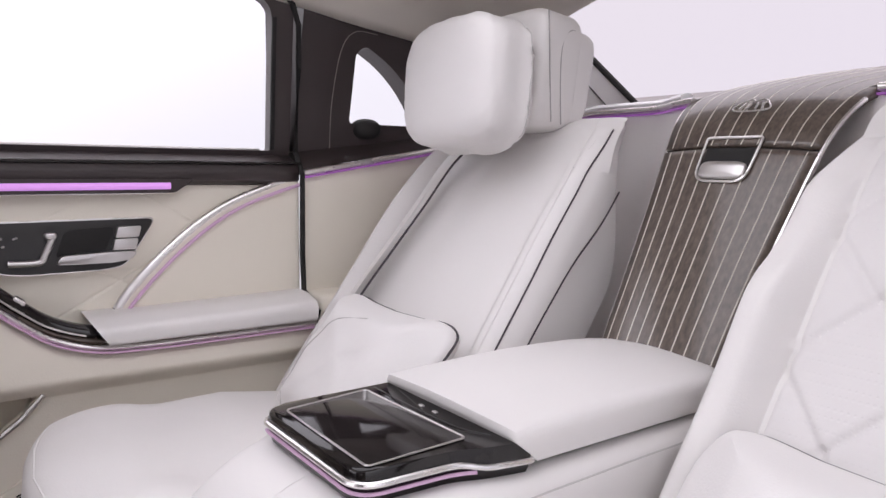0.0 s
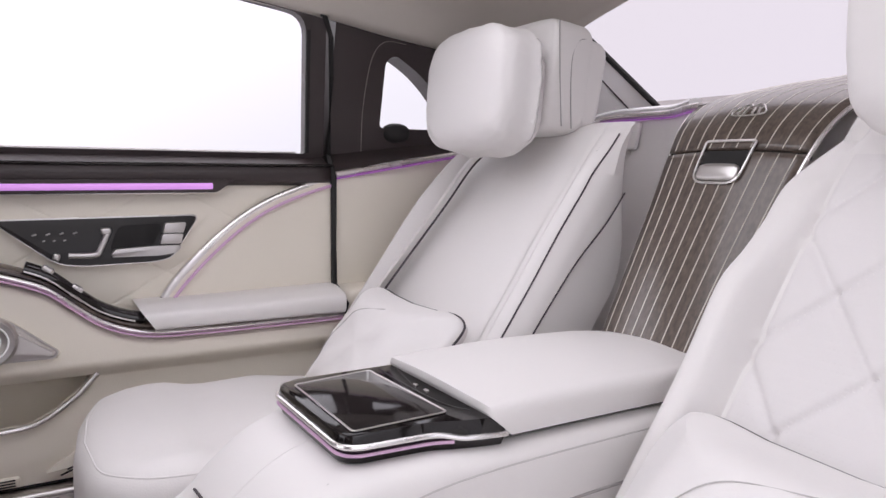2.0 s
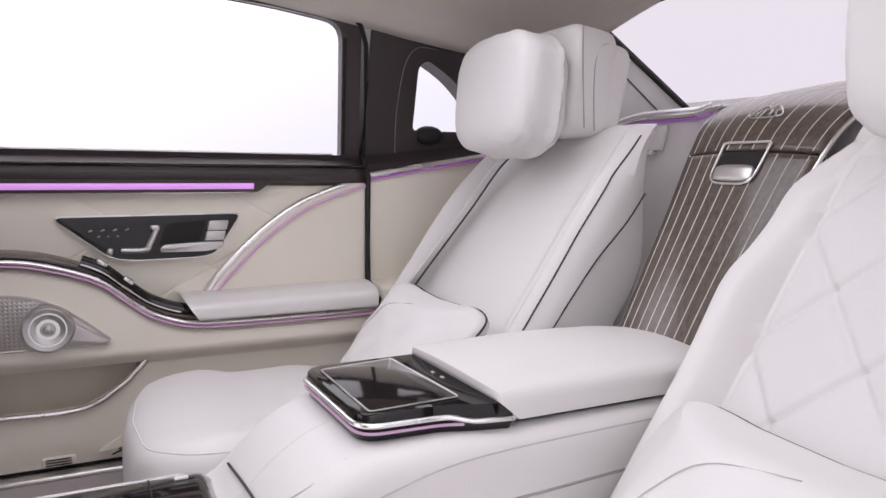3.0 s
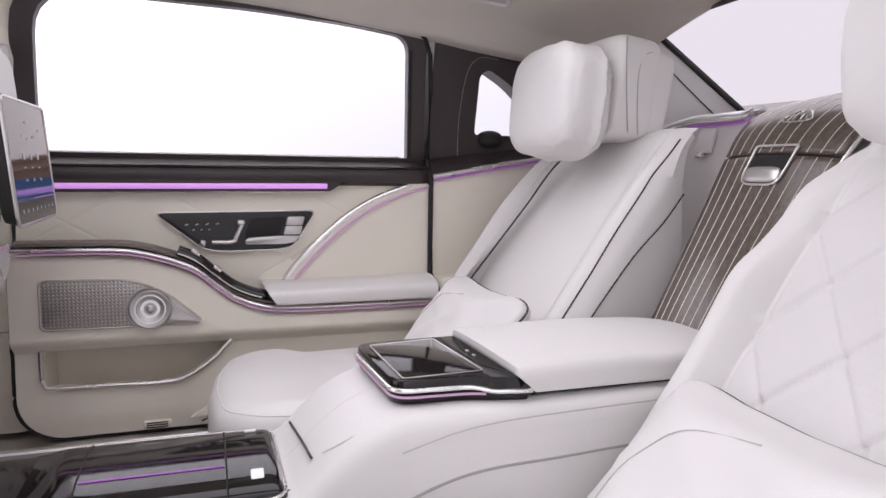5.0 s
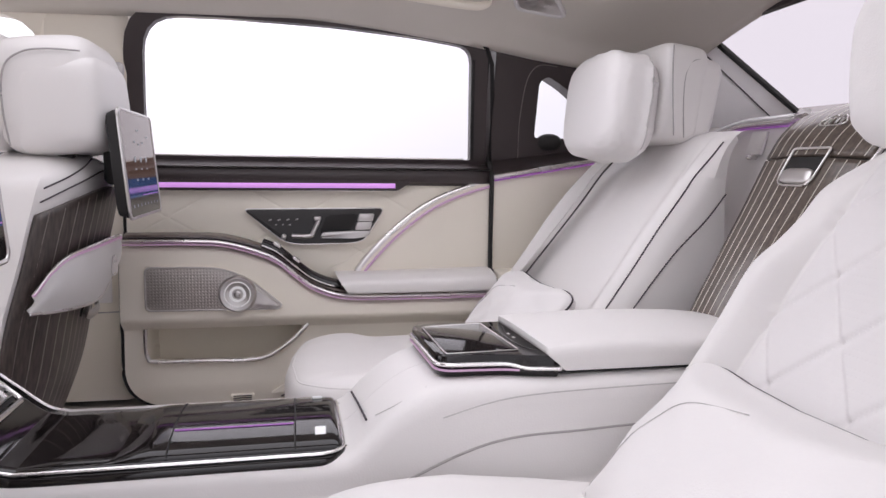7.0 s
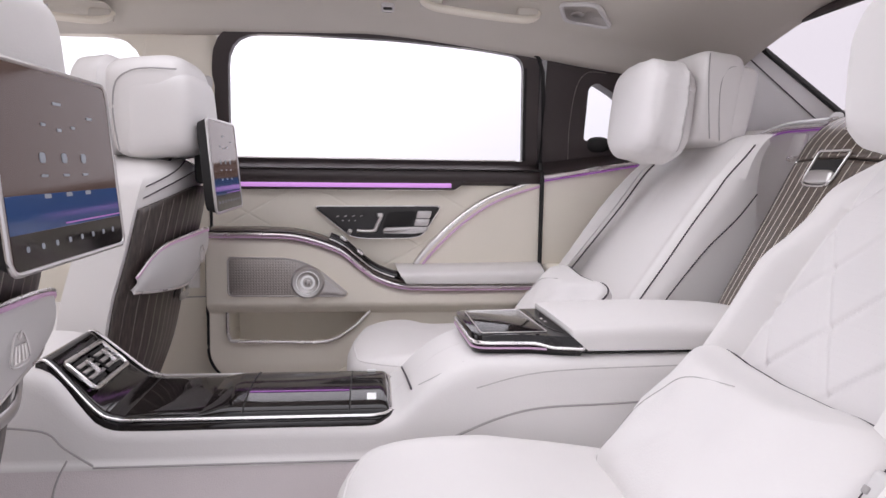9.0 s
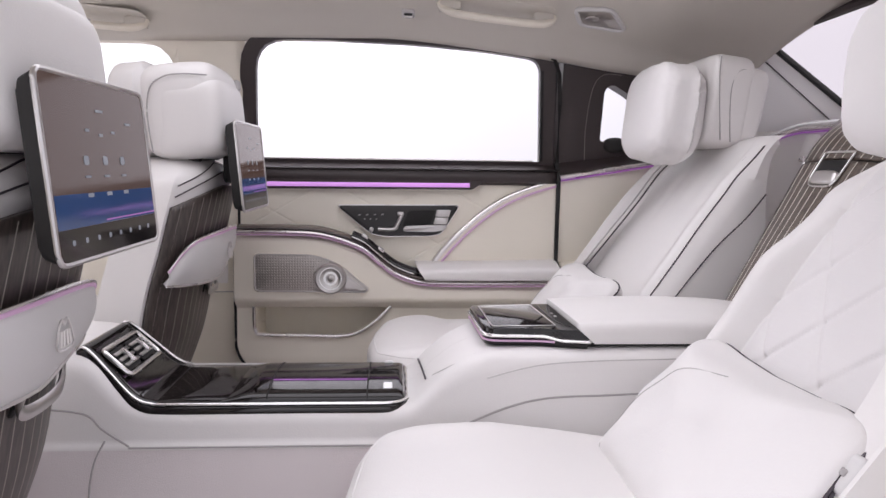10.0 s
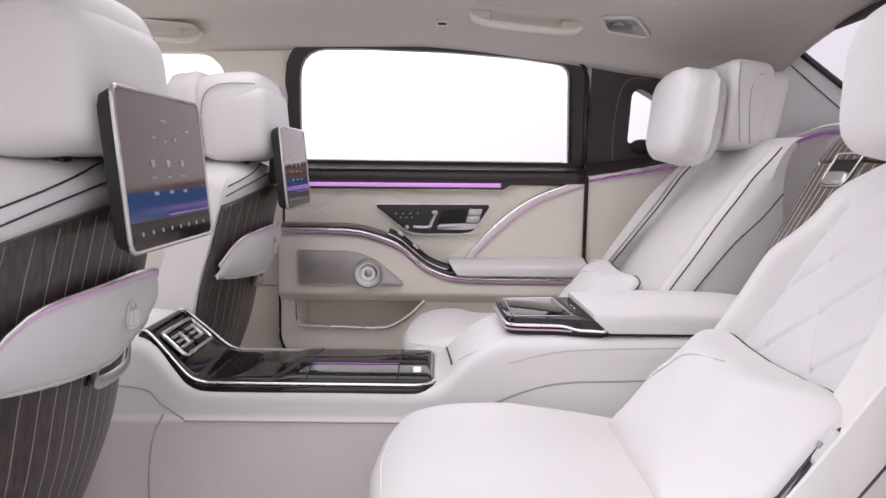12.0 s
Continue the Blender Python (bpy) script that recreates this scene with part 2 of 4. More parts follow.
# ---- studio floor ----
tagged(part("ground", sheet(lambda u, v: (u, v, -0.30), [-40, -5, 5, 40], [-40, -5, 5, 40]), M_STUDIO), "pale seamless studio floor under the car", "floor", kind="structure")

# ---- cabin shell ----
floor_ob = tagged(part("floor", rbox((0.1, 0, 0.04), (2.6, 1.5, 0.12), 0.01), M_CARPET), "pale grey carpeted cabin floor", "floor", kind="structure")

roof_c = curve_of([(-1.3, 1.06), (-0.9, 1.13), (-0.5, 1.148), (0, 1.157), (0.2, 1.155), (0.55, 1.122), (0.7, 1.10), (0.9, 1.075), (1.1, 1.046), (1.2, 1.03)])


def roof_z(x, y):
    return roof_c(x) - 0.27 * y * y - 0.027 * sstep(0.60, 0.675, abs(y))


def roof_sheet():
    # headliner with an assumed panorama roof opening, out of view, cut for top light
    bm = sheet(lambda u, v: (u, v, roof_z(u, v)), np.linspace(-1.3, 1.09, 80), np.linspace(-0.678, 0.678, 57))
    hole = [f for f in bm.faces if -0.45 < f.calc_center_median().x < 0.70 and abs(f.calc_center_median().y) < 0.34]
    bmesh.ops.delete(bm, geom=hole, context="FACES")
    return bm


roof = part("ceiling", roof_sheet(), M_ROOF)
tagged(roof, "beige suede headliner with an assumed, unseen panorama roof opening", "ceiling", kind="structure")
sol = roof.modifiers.new("thick", "SOLIDIFY")
sol.thickness, sol.offset = 0.03, 1.0

# trim height across the rear door: the chrome line over the lower panel
zt = curve_of([(-0.32, 0.512), (-0.24, 0.511), (-0.13, 0.511), (-0.04, 0.505), (0.056, 0.474), (0.105, 0.437), (0.151, 0.403), (0.215, 0.381), (0.30, 0.376), (0.45, 0.376), (0.566, 0.377), (0.66, 0.378)])
# the curved trim from the arm rest up to the belt line: x by height
xcurve = curve_of([(0.36, 0.232), (0.424, 0.262), (0.48, 0.308), (0.534, 0.364), (0.575, 0.417), (0.605, 0.470), (0.63, 0.535), (0.645, 0.588), (0.66, 0.640)])
pocket_low = curve_of([(-0.3, 0.232), (-0.2, 0.229), (0.0, 0.226), (0.05, 0.237), (0.10, 0.270), (0.137, 0.306), (0.2, 0.37)])
BELT = 0.645


def in_pocket(x, z):
    e = 0.003
    return sstep(-0.226 - e, -0.226 + e, x) * (1 - sstep(0.306 - e, 0.306 + e, z)) * sstep(-e, e, z - pocket_low(x))


def groove(x, z):
    g = 0.0
    for s in (1, -1):
        d = (x + s * 1.75 * (z - 0.558) + 0.182) / 0.30
        d = abs(d - round(d)) * 0.30
        g = max(g, 1 - sstep(0.0, 0.006, d))
    return g


def door_y(x, z):
    up = 0.722
    if z > 0.60:
        up = 0.722 + 0.05 * sstep(0.63, 0.70, z)
    if z > zt(x):
        side = sstep(-0.012, 0.012, x - xcurve(z))
        up -= 0.016 * side
        if z < 0.62:
            up += 0.0018 * groove(x, z) * (1 - side)
    low = 0.634 + 0.034 * (1 - sstep(0.300, 0.335, z)) + 0.012 * (1 - sstep(0.10, 0.17, z))
    low += 0.015 * sstep(0.0, 0.02, z - zt(x) + 0.02)
    k = sstep(0.0, 0.03, zt(x) + 0.006 - z)
    y = up * (1 - k) + low * k
    y += 0.105 * in_pocket(x, z)
    return y


def door_front(z):
    k = min(1.0, max(0.0, (0.208 - z) / 0.09))
    return -0.27 - 0.01 * (0.7 - z) + 0.09 * (1 - math.sqrt(1 - k * k))


def door_rear(z):
    return 0.594 if z > 0.34 else 0.594 - 0.35 * (0.34 - z)


door = thing("door_1", "open-pocket cream leather rear door panel with dark belt rail", "car door", (0.2, 0.74, 0.11), kind="structure")
DZ = list(np.linspace(0.1185, 0.21, 40)) + list(np.linspace(0.2135, 0.645, 165))


def door_sheet(u, z):
    x = door_front(z) + u * (door_rear(z) - door_front(z))
    lo = pocket_low(x)
    drop = 0.055 * in_pocket(x, z) * max(0.0, 1 - max(0.0, z - lo) / max(0.01, 0.306 - lo))
    return (x, door_y(x, z) + 0.006, z - drop)


inner = part("panel", sheet(door_sheet, np.linspace(0, 1, 300), DZ), M_CREAM, door)
sol = inner.modifiers.new("thick", "SOLIDIFY")
sol.thickness, sol.offset = 0.012, 0
part("outer_panel", rbox((0.17, 0.85, 0.40), (0.92, 0.03, 0.56), 0.01), M_SEATPLAS, door)


def belt_sheet(u, v):
    # v runs from the light strip's shelf up to the glass
    prof = [(0.722, 0.640), (0.708, 0.648), (0.706, 0.660), (0.712, 0.672), (0.735, 0.680), (0.762, 0.694), (0.778, 0.699), (0.80, 0.699)]
    t = v * (len(prof) - 1)
    i = min(int(t), len(prof) - 2)
    a, b = prof[i], prof[i + 1]
    f = t - i
    return (-0.272 + u * 0.866, a[0] + f * (b[0] - a[0]), a[1] + f * (b[1] - a[1]))


b = part("belt_rail", sheet(belt_sheet, np.linspace(0, 1, 30), np.linspace(0, 1, 22)), M_DARK, door)
sol = b.modifiers.new("thick", "SOLIDIFY")
sol.thickness, sol.offset = 0.008, 0
part("belt_lip", tube([(-0.272, 0.708, 0.676), (0.2, 0.708, 0.677), (0.6, 0.708, 0.678)], (0.004, 0.003)), M_BLACK, door)
part("glass_seal", tube([(-0.262, 0.775, 0.703), (0.54, 0.775, 0.703)], (0.006, 0.004)), M_ALU, door)
# light strip in its dark channel
part("light_channel", prism(rounded([(-0.27, 0.622), (0.36, 0.624), (0.395, 0.648), (-0.27, 0.648)], 0.006), lambda a, b, d: (a, d, b), 0.700, 0.730, 0.002), M_DARK, door)
part("light_strip", tube([(-0.268, 0.700, 0.634), (0.1, 0.700, 0.635), (0.352, 0.700, 0.636)], (0.006, 0.0062), 10), M_LED, door, "glowing violet light strip")
part("strip_trim", tube([(-0.268, 0.703, 0.623), (0.30, 0.703, 0.624), (0.352, 0.703, 0.625)], (0.003, 0.0022)), M_CHROME, door)
# chrome line over the lower panel, with its light line below
line = [(x, 0.628, zt(x)) for x in np.linspace(-0.262, 0.590, 70)]
part("chrome_line", tube(line, (0.006, 0.0042), 10), M_CHROME, door)
part("light_line", tube([(x, 0.6255, z - 0.0075) for x, y, z in line], (0.004, 0.0018)), M_LEDP, door)
part("chrome_groove", tube([(x, 0.632, z + 0.0075) for x, y, z in line if x < 0.12], (0.006, 0.0025)), M_DARK, door)
# curved trim
cv = [(xcurve(z), door_y(xcurve(z), z) - 0.002, z) for z in np.linspace(0.408, 0.660, 50) if xcurve(z) < 0.59]
part("curved_trim", tube(cv, (0.0095, 0.0050), 10, up=(0, 1, 0)), M_CHROME, door)
part("curved_light", tube([(x + 0.010, y - 0.012, z - 0.008) for x, y, z in cv], (0.0032, 0.0032), up=(0, 1, 0)), M_LEDP, door)


# arm rest pad on the door
def arm_ring(x):
    zt0 = 0.384
    top = 0.418 + 0.008 * (x - 0.2) / 0.4
    a = rounded([(0.612, zt0), (0.606, top - 0.006), (0.66, top + 0.006), (0.735, top + 0.006), (0.735, zt0)], [0.008, 0.022, 0.01, 0.002, 0.002], 5)
    return [(x - (0.03 * (zz - zt0) / 0.045 if x < 0.25 else 0), 0.61 + (yy - 0.61), zz) for yy, zz in a]


part("arm_pad", loft([arm_ring(x) for x in (0.232, 0.236, 0.25, 0.30, 0.40, 0.50, 0.575, 0.587, 0.590)]), M_SEAT, door, "white padded arm rest")
# glossy wood slope with window switches
ws = [x for x in np.linspace(-0.262, 0.235, 40)]


def slope_sheet(u, v):
    i = u
    zz = zt(i)
    return (i, 0.634 + v * 0.075, zz + 0.010 + 0.006 * math.sin(math.pi * v))


b = part("switch_shelf", sheet(slope_sheet, ws, np.linspace(0, 1, 6)), M_WOOD, door, "dark glossy wood shelf")
sol = b.modifiers.new("thick", "SOLIDIFY")
sol.thickness, sol.offset = 0.006, -1
part("switch_block", tube([(x, 0.652, zt(x) + 0.021) for x in np.linspace(0.035, 0.215, 18)], (0.020, 0.011), 12), M_BLACK, door)
for x in (0.070, 0.112):
    part("window_switch", rbox((x, 0.645, zt(x) + 0.033), (0.020, 0.018, 0.010), 0.004, 2, (0, 36, 0)), M_CHROME, door)
part("switch_trim", tube([(x, 0.632, zt(x) + 0.017) for x in np.linspace(0.035, 0.20, 16)], (0.002, 0.002)), M_CHROME, door)

# door handle panel
hp = rounded([(-0.010, 0.577), (0.326, 0.580), (0.276, 0.502), (0.245, 0.496), (0.125, 0.494), (0.085, 0.500)], [0.016, 0.014, 0.03, 0.03, 0.03, 0.03], 6)
part("handle_rim", prism(hp, lambda a, b, d: (0.16 + (a - 0.16) * 1.018, d, 0.54 + (b - 0.54) * 1.05), 0.709, 0.73, 0.002), M_CHROME, door)
part("handle_panel", prism(hp, lambda a, b, d: (a, d, b), 0.704, 0.728, 0.002), M_PANELBLACK, door, "piano black control panel")
# black plate on the panel, in place of a shaded hollow
part("handle_recess", prism(rounded([(0.185, 0.564), (0.262, 0.568), (0.240, 0.519), (0.168, 0.519)], 0.012), lambda a, b, d: (a, d, b), 0.7025, 0.72, 0.001), M_GAP, door)
lever = rounded([(0.170, 0.509), (0.255, 0.508), (0.286, 0.513), (0.292, 0.526), (0.252, 0.5265), (0.176, 0.523)], [0.005, 0.01, 0.008, 0.004, 0.01, 0.005], 5)
part("door_handle", prism(lever, lambda a, b, d: (a, d, b), 0.690, 0.706, 0.003, 3), M_ALU, door, "satin metal door lever")
for k in range(2):
    z0, z1 = 0.5285 + k * 0.0205, 0.5475 + k * 0.0205
    key = rounded([(0.2535 + (z0 - 0.5285) * 0.26, z0), (0.2910 + (z0 - 0.5285) * 0.26, z0), (0.2910 + (z1 - 0.5285) * 0.26, z1), (0.2535 + (z1 - 0.5285) * 0.26, z1)], 0.003, 3)
    part("lock_button", prism(key, lambda a, b, d: (a, d, b), 0.693, 0.706, 0.0015), M_ALU, door)
part("seat_switch", tube(smooth_path([(0.103, 0.699, 0.514), (0.145, 0.697, 0.514), (0.155, 0.697, 0.527), (0.168, 0.699, 0.556)], 5), (0.0055, 0.005), 10, up=(0, 1, 0)), M_ALU, door)
part("seat_switch", rbox((0.164, 0.699, 0.556), (0.018, 0.012, 0.012), 0.004), M_ALU, door)
part("seat_switch", rbox((0.084, 0.700, 0.512), (0.012, 0.010, 0.014), 0.004, 2, (0, 20, 0)), M_ALU, door)
for i in range(4):
    part("switch_mark", rbox((0.052 + i * 0.021, 0.7035, 0.552 + 0.0006 * i), (0.008, 0.002, 0.003), 0.001, 1, (0, -20, 0)), M_SEAM, door)
for i in range(3):
    part("switch_mark", rbox((0.066 + i * 0.016, 0.7035, 0.541), (0.005, 0.002, 0.003), 0.001, 1, (0, -20, 0)), M_SEAM, door)

# loudspeaker
sp = rounded([(-0.218, 0.452), (-0.06, 0.450), (0.0, 0.428), (0.079, 0.362), (0.072, 0.352), (-0.218, 0.354)], [0.014, 0.06, 0.05, 0.008, 0.008, 0.014], 7)
part("speaker_frame", prism(sp, lambda a, b, d: (-0.08 + (a + 0.08) * 1.03, d, 0.40 + (b - 0.40) * 1.06), 0.631, 0.645, 0.003), M_CREAM, door)
part("speaker_grille", prism(sp, lambda a, b, d: (a, d, b), 0.6285, 0.642, 0.002), M_GRILLE, door, "perforated metal loudspeaker grille")
part("speaker_rim", tube([(a, 0.6285, b) for a, b in sp], (0.002, 0.002), 6, closed=True, up=(0, 1, 0)), M_ALU, door)


def disc(c, r, depth, axis=(0, -1, 0), n=32, prof=None):
    """A turned piece: profile of (radius, depth) pairs round an axis."""
    ax = Vector(axis).normalized()
    q = Vector((0, 0, 1)).rotation_difference(ax).to_matrix()
    prof = prof or [(r * 0.02, depth), (r * 0.8, depth), (r, depth * 0.6), (r, 0)]
    return loft([[Vector(c) + q @ Vector((rr * math.cos(2 * math.pi * k / n), rr * math.sin(2 * math.pi * k / n), dd)) for k in range(n)] for rr, dd in prof])


tw = rounded([(-0.058, 0.395), (-0.030, 0.420), (0.0, 0.412), (0.071, 0.362), (0.066, 0.354), (-0.025, 0.356)], [0.02, 0.02, 0.02, 0.004, 0.006, 0.025], 6)
part("tweeter_plate", prism(tw, lambda a, b, d: (a, d, b), 0.623, 0.627, 0.001), M_ALU, door)
part("tweeter_ring", disc((-0.019, 0.621, 0.390), 0.026, 0.008, prof=[(0.0273, 0.004), (0.0298, 0.008), (0.0372, 0.009), (0.0409, 0.006), (0.0422, 0)]), M_ALU, door)
part("tweeter_light", disc((-0.019, 0.6205, 0.390), 0.024, 0.008, prof=[(0.0267, 0.004), (0.0279, 0.0085), (0.0298, 0.0085), (0.0304, 0)]), M_WHITEBTN, door, "softly lit tweeter ring")
part("tweeter_cone", disc((-0.019, 0.620, 0.390), 0.018, 0.01, prof=[(0.0012, 0.010), (0.0050, 0.009), (0.0074, 0.004), (0.0174, 0.003), (0.0267, 0.007), (0.0273, 0)]), M_ALU, door)
# chrome rim of the pocket
rim = [(0.139, 0.308), (0.12, 0.288), (0.10, 0.268), (0.05, 0.235), (0.0, 0.225), (-0.1, 0.227), (-0.205, 0.229), (-0.222, 0.236), (-0.227, 0.26), (-0.227, 0.306)]
part("pocket_rim", tube([(a, 0.660, b) for a, b in smooth_path(rim, 6)], (0.0050, 0.005), 8, up=(0, 1, 0)), M_CHROME, door)
# low vent and foot light
LAMPX, GRX = -0.016, 0.046
part("door_lamp", rbox((LAMPX, 0.672, 0.131), (0.056, 0.012, 0.017), 0.005), M_CREAM, door)
for i in range(3):
    part("lamp_slot", rbox((LAMPX, 0.6655, 0.1255 + i * 0.005), (0.042, 0.003, 0.002), 0.0005, 1), M_GAP, door)
vent = rounded([(GRX, 0.138), (GRX + 0.10, 0.200), (GRX + 0.10, 0.138)], 0.012)
part("foot_grille", prism(vent, lambda a, b, d: (a, d, b), 0.660, 0.680, 0.002), M_CREAM, door)
for i in range(7):
    part("grille_slot", rbox((GRX + 0.060 + i * 0.0058, 0.6595, 0.144 + i * 0.007), (0.070 - i * 0.010, 0.003, 0.0025), 0.0005, 1, (0, -20, 0)), M_GAP, door)


# window frame of the door, leaning in towards the roof
def lean(z):
    return 0.785 - 0.27 * (z - 0.70)


WIN = rounded([(-0.228, 0.702), (-0.224, 0.82), (-0.213, 1.006), (-0.05, 1.009), (0.2, 1.003), (0.40, 0.989), (0.534, 0.972), (0.553, 0.702)], [0.004, 0.02, 0.075, 0.03, 0.05, 0.05, 0.035, 0.006], 6)


def ring_plate(inner_pts, outer_pts, d0, d1):
    """A frame between two outlines of equally many points, leaning with the side glass."""
    bm = bmesh.new()
    L = []
    for pts, d in ((inner_pts, d0), (outer_pts, d0), (outer_pts, d1), (inner_pts, d1)):
        L.append([bm.verts.new((a, lean(b) + d, b)) for a, b in pts])
    n = len(inner_pts)
    for k in range(4):
        p, q = L[k], L[(k + 1) % 4]
        for i in range(n):
            bm.faces.new((p[i], p[(i + 1) % n], q[(i + 1) % n], q[i]))
    return bm


WOUT = rounded([(-0.268, 0.690), (-0.264, 0.82), (-0.252, 1.032), (-0.03, 1.035), (0.2, 1.029), (0.40, 1.012), (0.575, 0.985), (0.594, 0.690)], [0.004, 0.02, 0.10, 0.03, 0.05, 0.05, 0.02, 0.006], 6)
part("window_frame", ring_plate(WIN, WOUT, -0.035, -0.008), M_DARK, door, "dark brown window surround")
part("frame_trim", tube([(0.541, lean(0.945) - 0.034, 0.945), (0.548, lean(0.84) - 0.034, 0.84), (0.557, lean(0.71) - 0.034, 0.705)], (0.005, 0.004), up=(0, 1, 0)), M_GAP, door)
g = part("pane", prism(WIN, lambda a, b, d: (0.16 + (a - 0.16) * 1.04, lean(b) + d, 0.85 + (b - 0.85) * 1.06), -0.018, -0.014), M_GLASS, door)
g.visible_shadow = False
part("seam_seal", tube([(0.47, lean(1.004) - 0.034, 1.004), (0.535, lean(0.994) - 0.036, 0.994), (0.572, lean(0.972) - 0.037, 0.972), (0.588, lean(0.935) - 0.037, 0.935), (0.596, lean(0.86) - 0.037, 0.86), (0.600, 0.733, 0.70), (0.5985, 0.698, 0.655), (0.598, 0.700, 0.5), (0.596, 0.690, 0.43), (0.595, 0.622, 0.40), (0.593, 0.628, 0.35), (0.58, 0.663, 0.30), (0.545, 0.668, 0.19)], (0.0055, 0.0055), 8), M_GAP, door)
fz = list(np.linspace(0.66, 0.22, 24)) + [0.208 - 0.0895 * math.sin(a) for a in np.linspace(0, math.pi / 2, 16)]
part("front_seal", tube([(door_front(z) - 0.004, max(door_y(-0.26, z), 0.662) + 0.006, z - 0.003) for z in fz] + [(x, 0.684, 0.1155) for x in (-0.1, 0.1, 0.3)], (0.0045, 0.0045), 8), M_GAP, door)

sill = thing("trim_sill", "bright aluminium door sill under the rear door", "door sill", (0.1, 0.72, 0.1), kind="structure")
part("sill_plate", rbox((0.12, 0.735, 0.096), (1.30, 0.17, 0.03), 0.008), M_ALU, sill)
part("sill_body", rbox((0.12, 0.83, 0.02), (2.6, 0.06, 0.24), 0.01), M_SEATPLAS, sill)
part("gap_backing", rbox((0.600, 0.80, 0.55), (0.06, 0.02, 0.90), 0.004), M_GAP, sill)
part("gap_backing", rbox((-0.276, 0.80, 0.42), (0.06, 0.02, 0.64), 0.004), M_GAP, sill)

# ---- rear quarter ----
quarter = thing("quarter_trim", "cream leather quarter panel behind the rear door with dark pillar cover", "trim panel", (0.8, 0.75, 0.11), kind="structure")


def qtop(x):
    return 0.662 + 0.17 * (x - 0.62)


def q_sheet(x, z):
    # z runs as a share of the height below the chrome line
    z = 0.12 + z * (qtop(x) - 0.125)
    y = 0.706 + 0.012 * sstep(0.62, 0.95, x) - 0.03 * (1 - sstep(0.36, 0.40, z))
    return (x, y, z)


q = part("panel", sheet(q_sheet, np.linspace(0.603, 1.12, 40), np.linspace(0, 1, 60)), M_CREAM, quarter)


def dark_sheet(x, v):
    return (x, 0.705 + 0.068 * v, qtop(x) + 0.006 + (0.036 + 0.03 * max(0, 0.9 - x)) * v ** 0.8)


d = part("dark_sill", sheet(dark_sheet, np.linspace(0.603, 1.02, 30), np.linspace(0, 1, 8)), M_DARK, quarter)
tr = [(x, 0.703, qtop(x)) for x in np.linspace(0.604, 0.97, 20)]
part("chrome_line", tube(tr, (0.006, 0.007), 10), M_CHROME, quarter)
part("light_line", tube([(x, 0.700, z - 0.0085) for x, y, z in tr], (0.003, 0.0016)), M_LEDV, quarter)
QWIN = rounded([(0.720, 0.762), (0.718, 0.900), (0.738, 0.915), (0.80, 0.883), (0.86, 0.833), (0.915, 0.762)], [0.01, 0.012, 0.012, 0.05, 0.05, 0.01], 6)
QOUT = rounded([(0.603, 0.700), (0.598, 0.988), (0.66, 0.990), (0.84, 0.948), (0.96, 0.87), (1.03, 0.74)], [0.004, 0.01, 0.04, 0.06, 0.05, 0.01], 6)
part("pillar_cover", ring_plate(QWIN, QOUT, -0.03, 0.03), M_DARK, quarter, "dark brown pillar cover with fine stitching")
g = part("pane", prism(QWIN, lambda a, b, d: (0.80 + (a - 0.80) * 1.15, lean(b) + d, 0.83 + (b - 0.83) * 1.15), 0.020, 0.024), M_GLASS, quarter)
g.visible_shadow = False
st = smooth_path([(0.682, 0.71), (0.676, 0.80), (0.684, 0.90), (0.71, 0.938), (0.76, 0.938)], 8)
part("stitching", tube([(a, lean(b) - 0.031, b) for a, b in st], (0.0008, 0.0008), 5, up=(0, 1, 0)), M_THREAD, quarter)
part("pillar_knob", cushion(pose(0.765, 0.748, 0.752), (0.034, 0.022, 0.022), 0.9, 0.9, 20, 12), M_GAP, quarter)

# ---- B pillar and the front door beyond it ----
pil = thing("pillar_trim", "cream B pillar cover with a belt guide", "pillar", (-0.36, 0.72, 0.11), kind="structure")


def pillar_ring(z):
    w0 = -0.435 if z > 0.7 else -0.50
    y = lean(z) - 0.05 + 0.045 * sstep(0.90, 1.02, z) if z > 0.70 else 0.735
    return [(w0, y + 0.02, z), (w0 + 0.02, y, z), (-0.283, y - 0.005, z), (-0.262 + 0.016 * sstep(0.80, 0.95, z), y + 0.01, z), (-0.262 + 0.016 * sstep(0.80, 0.95, z), y + 0.08, z), (w0, y + 0.08, z)]


part("cover", loft([pillar_ring(z) for z in (0.12, 0.3, 0.5, 0.69, 0.72, 0.85, 0.95, 1.04)]), M_CREAM, pil)
part("seam", tube([(-0.48, 0.728, 0.33), (-0.28, 0.728, 0.335)], (0.0015, 0.0015)), M_SEAM, pil)
part("belt_guide", rbox((-0.262, 0.66, 0.885), (0.02, 0.03, 0.03), 0.008), M_SEATPLAS, pil)
part("belt_guide_stem", rbox((-0.275, 0.68, 0.875), (0.03, 0.03, 0.02), 0.006), M_SEATPLAS, pil)
part("belt_webbing", rbox((-0.315, 0.672, 0.62), (0.045, 0.003, 0.50), 0.001, 1, (-4, 0, 0)), M_SEAT, pil, "white seat belt webbing")

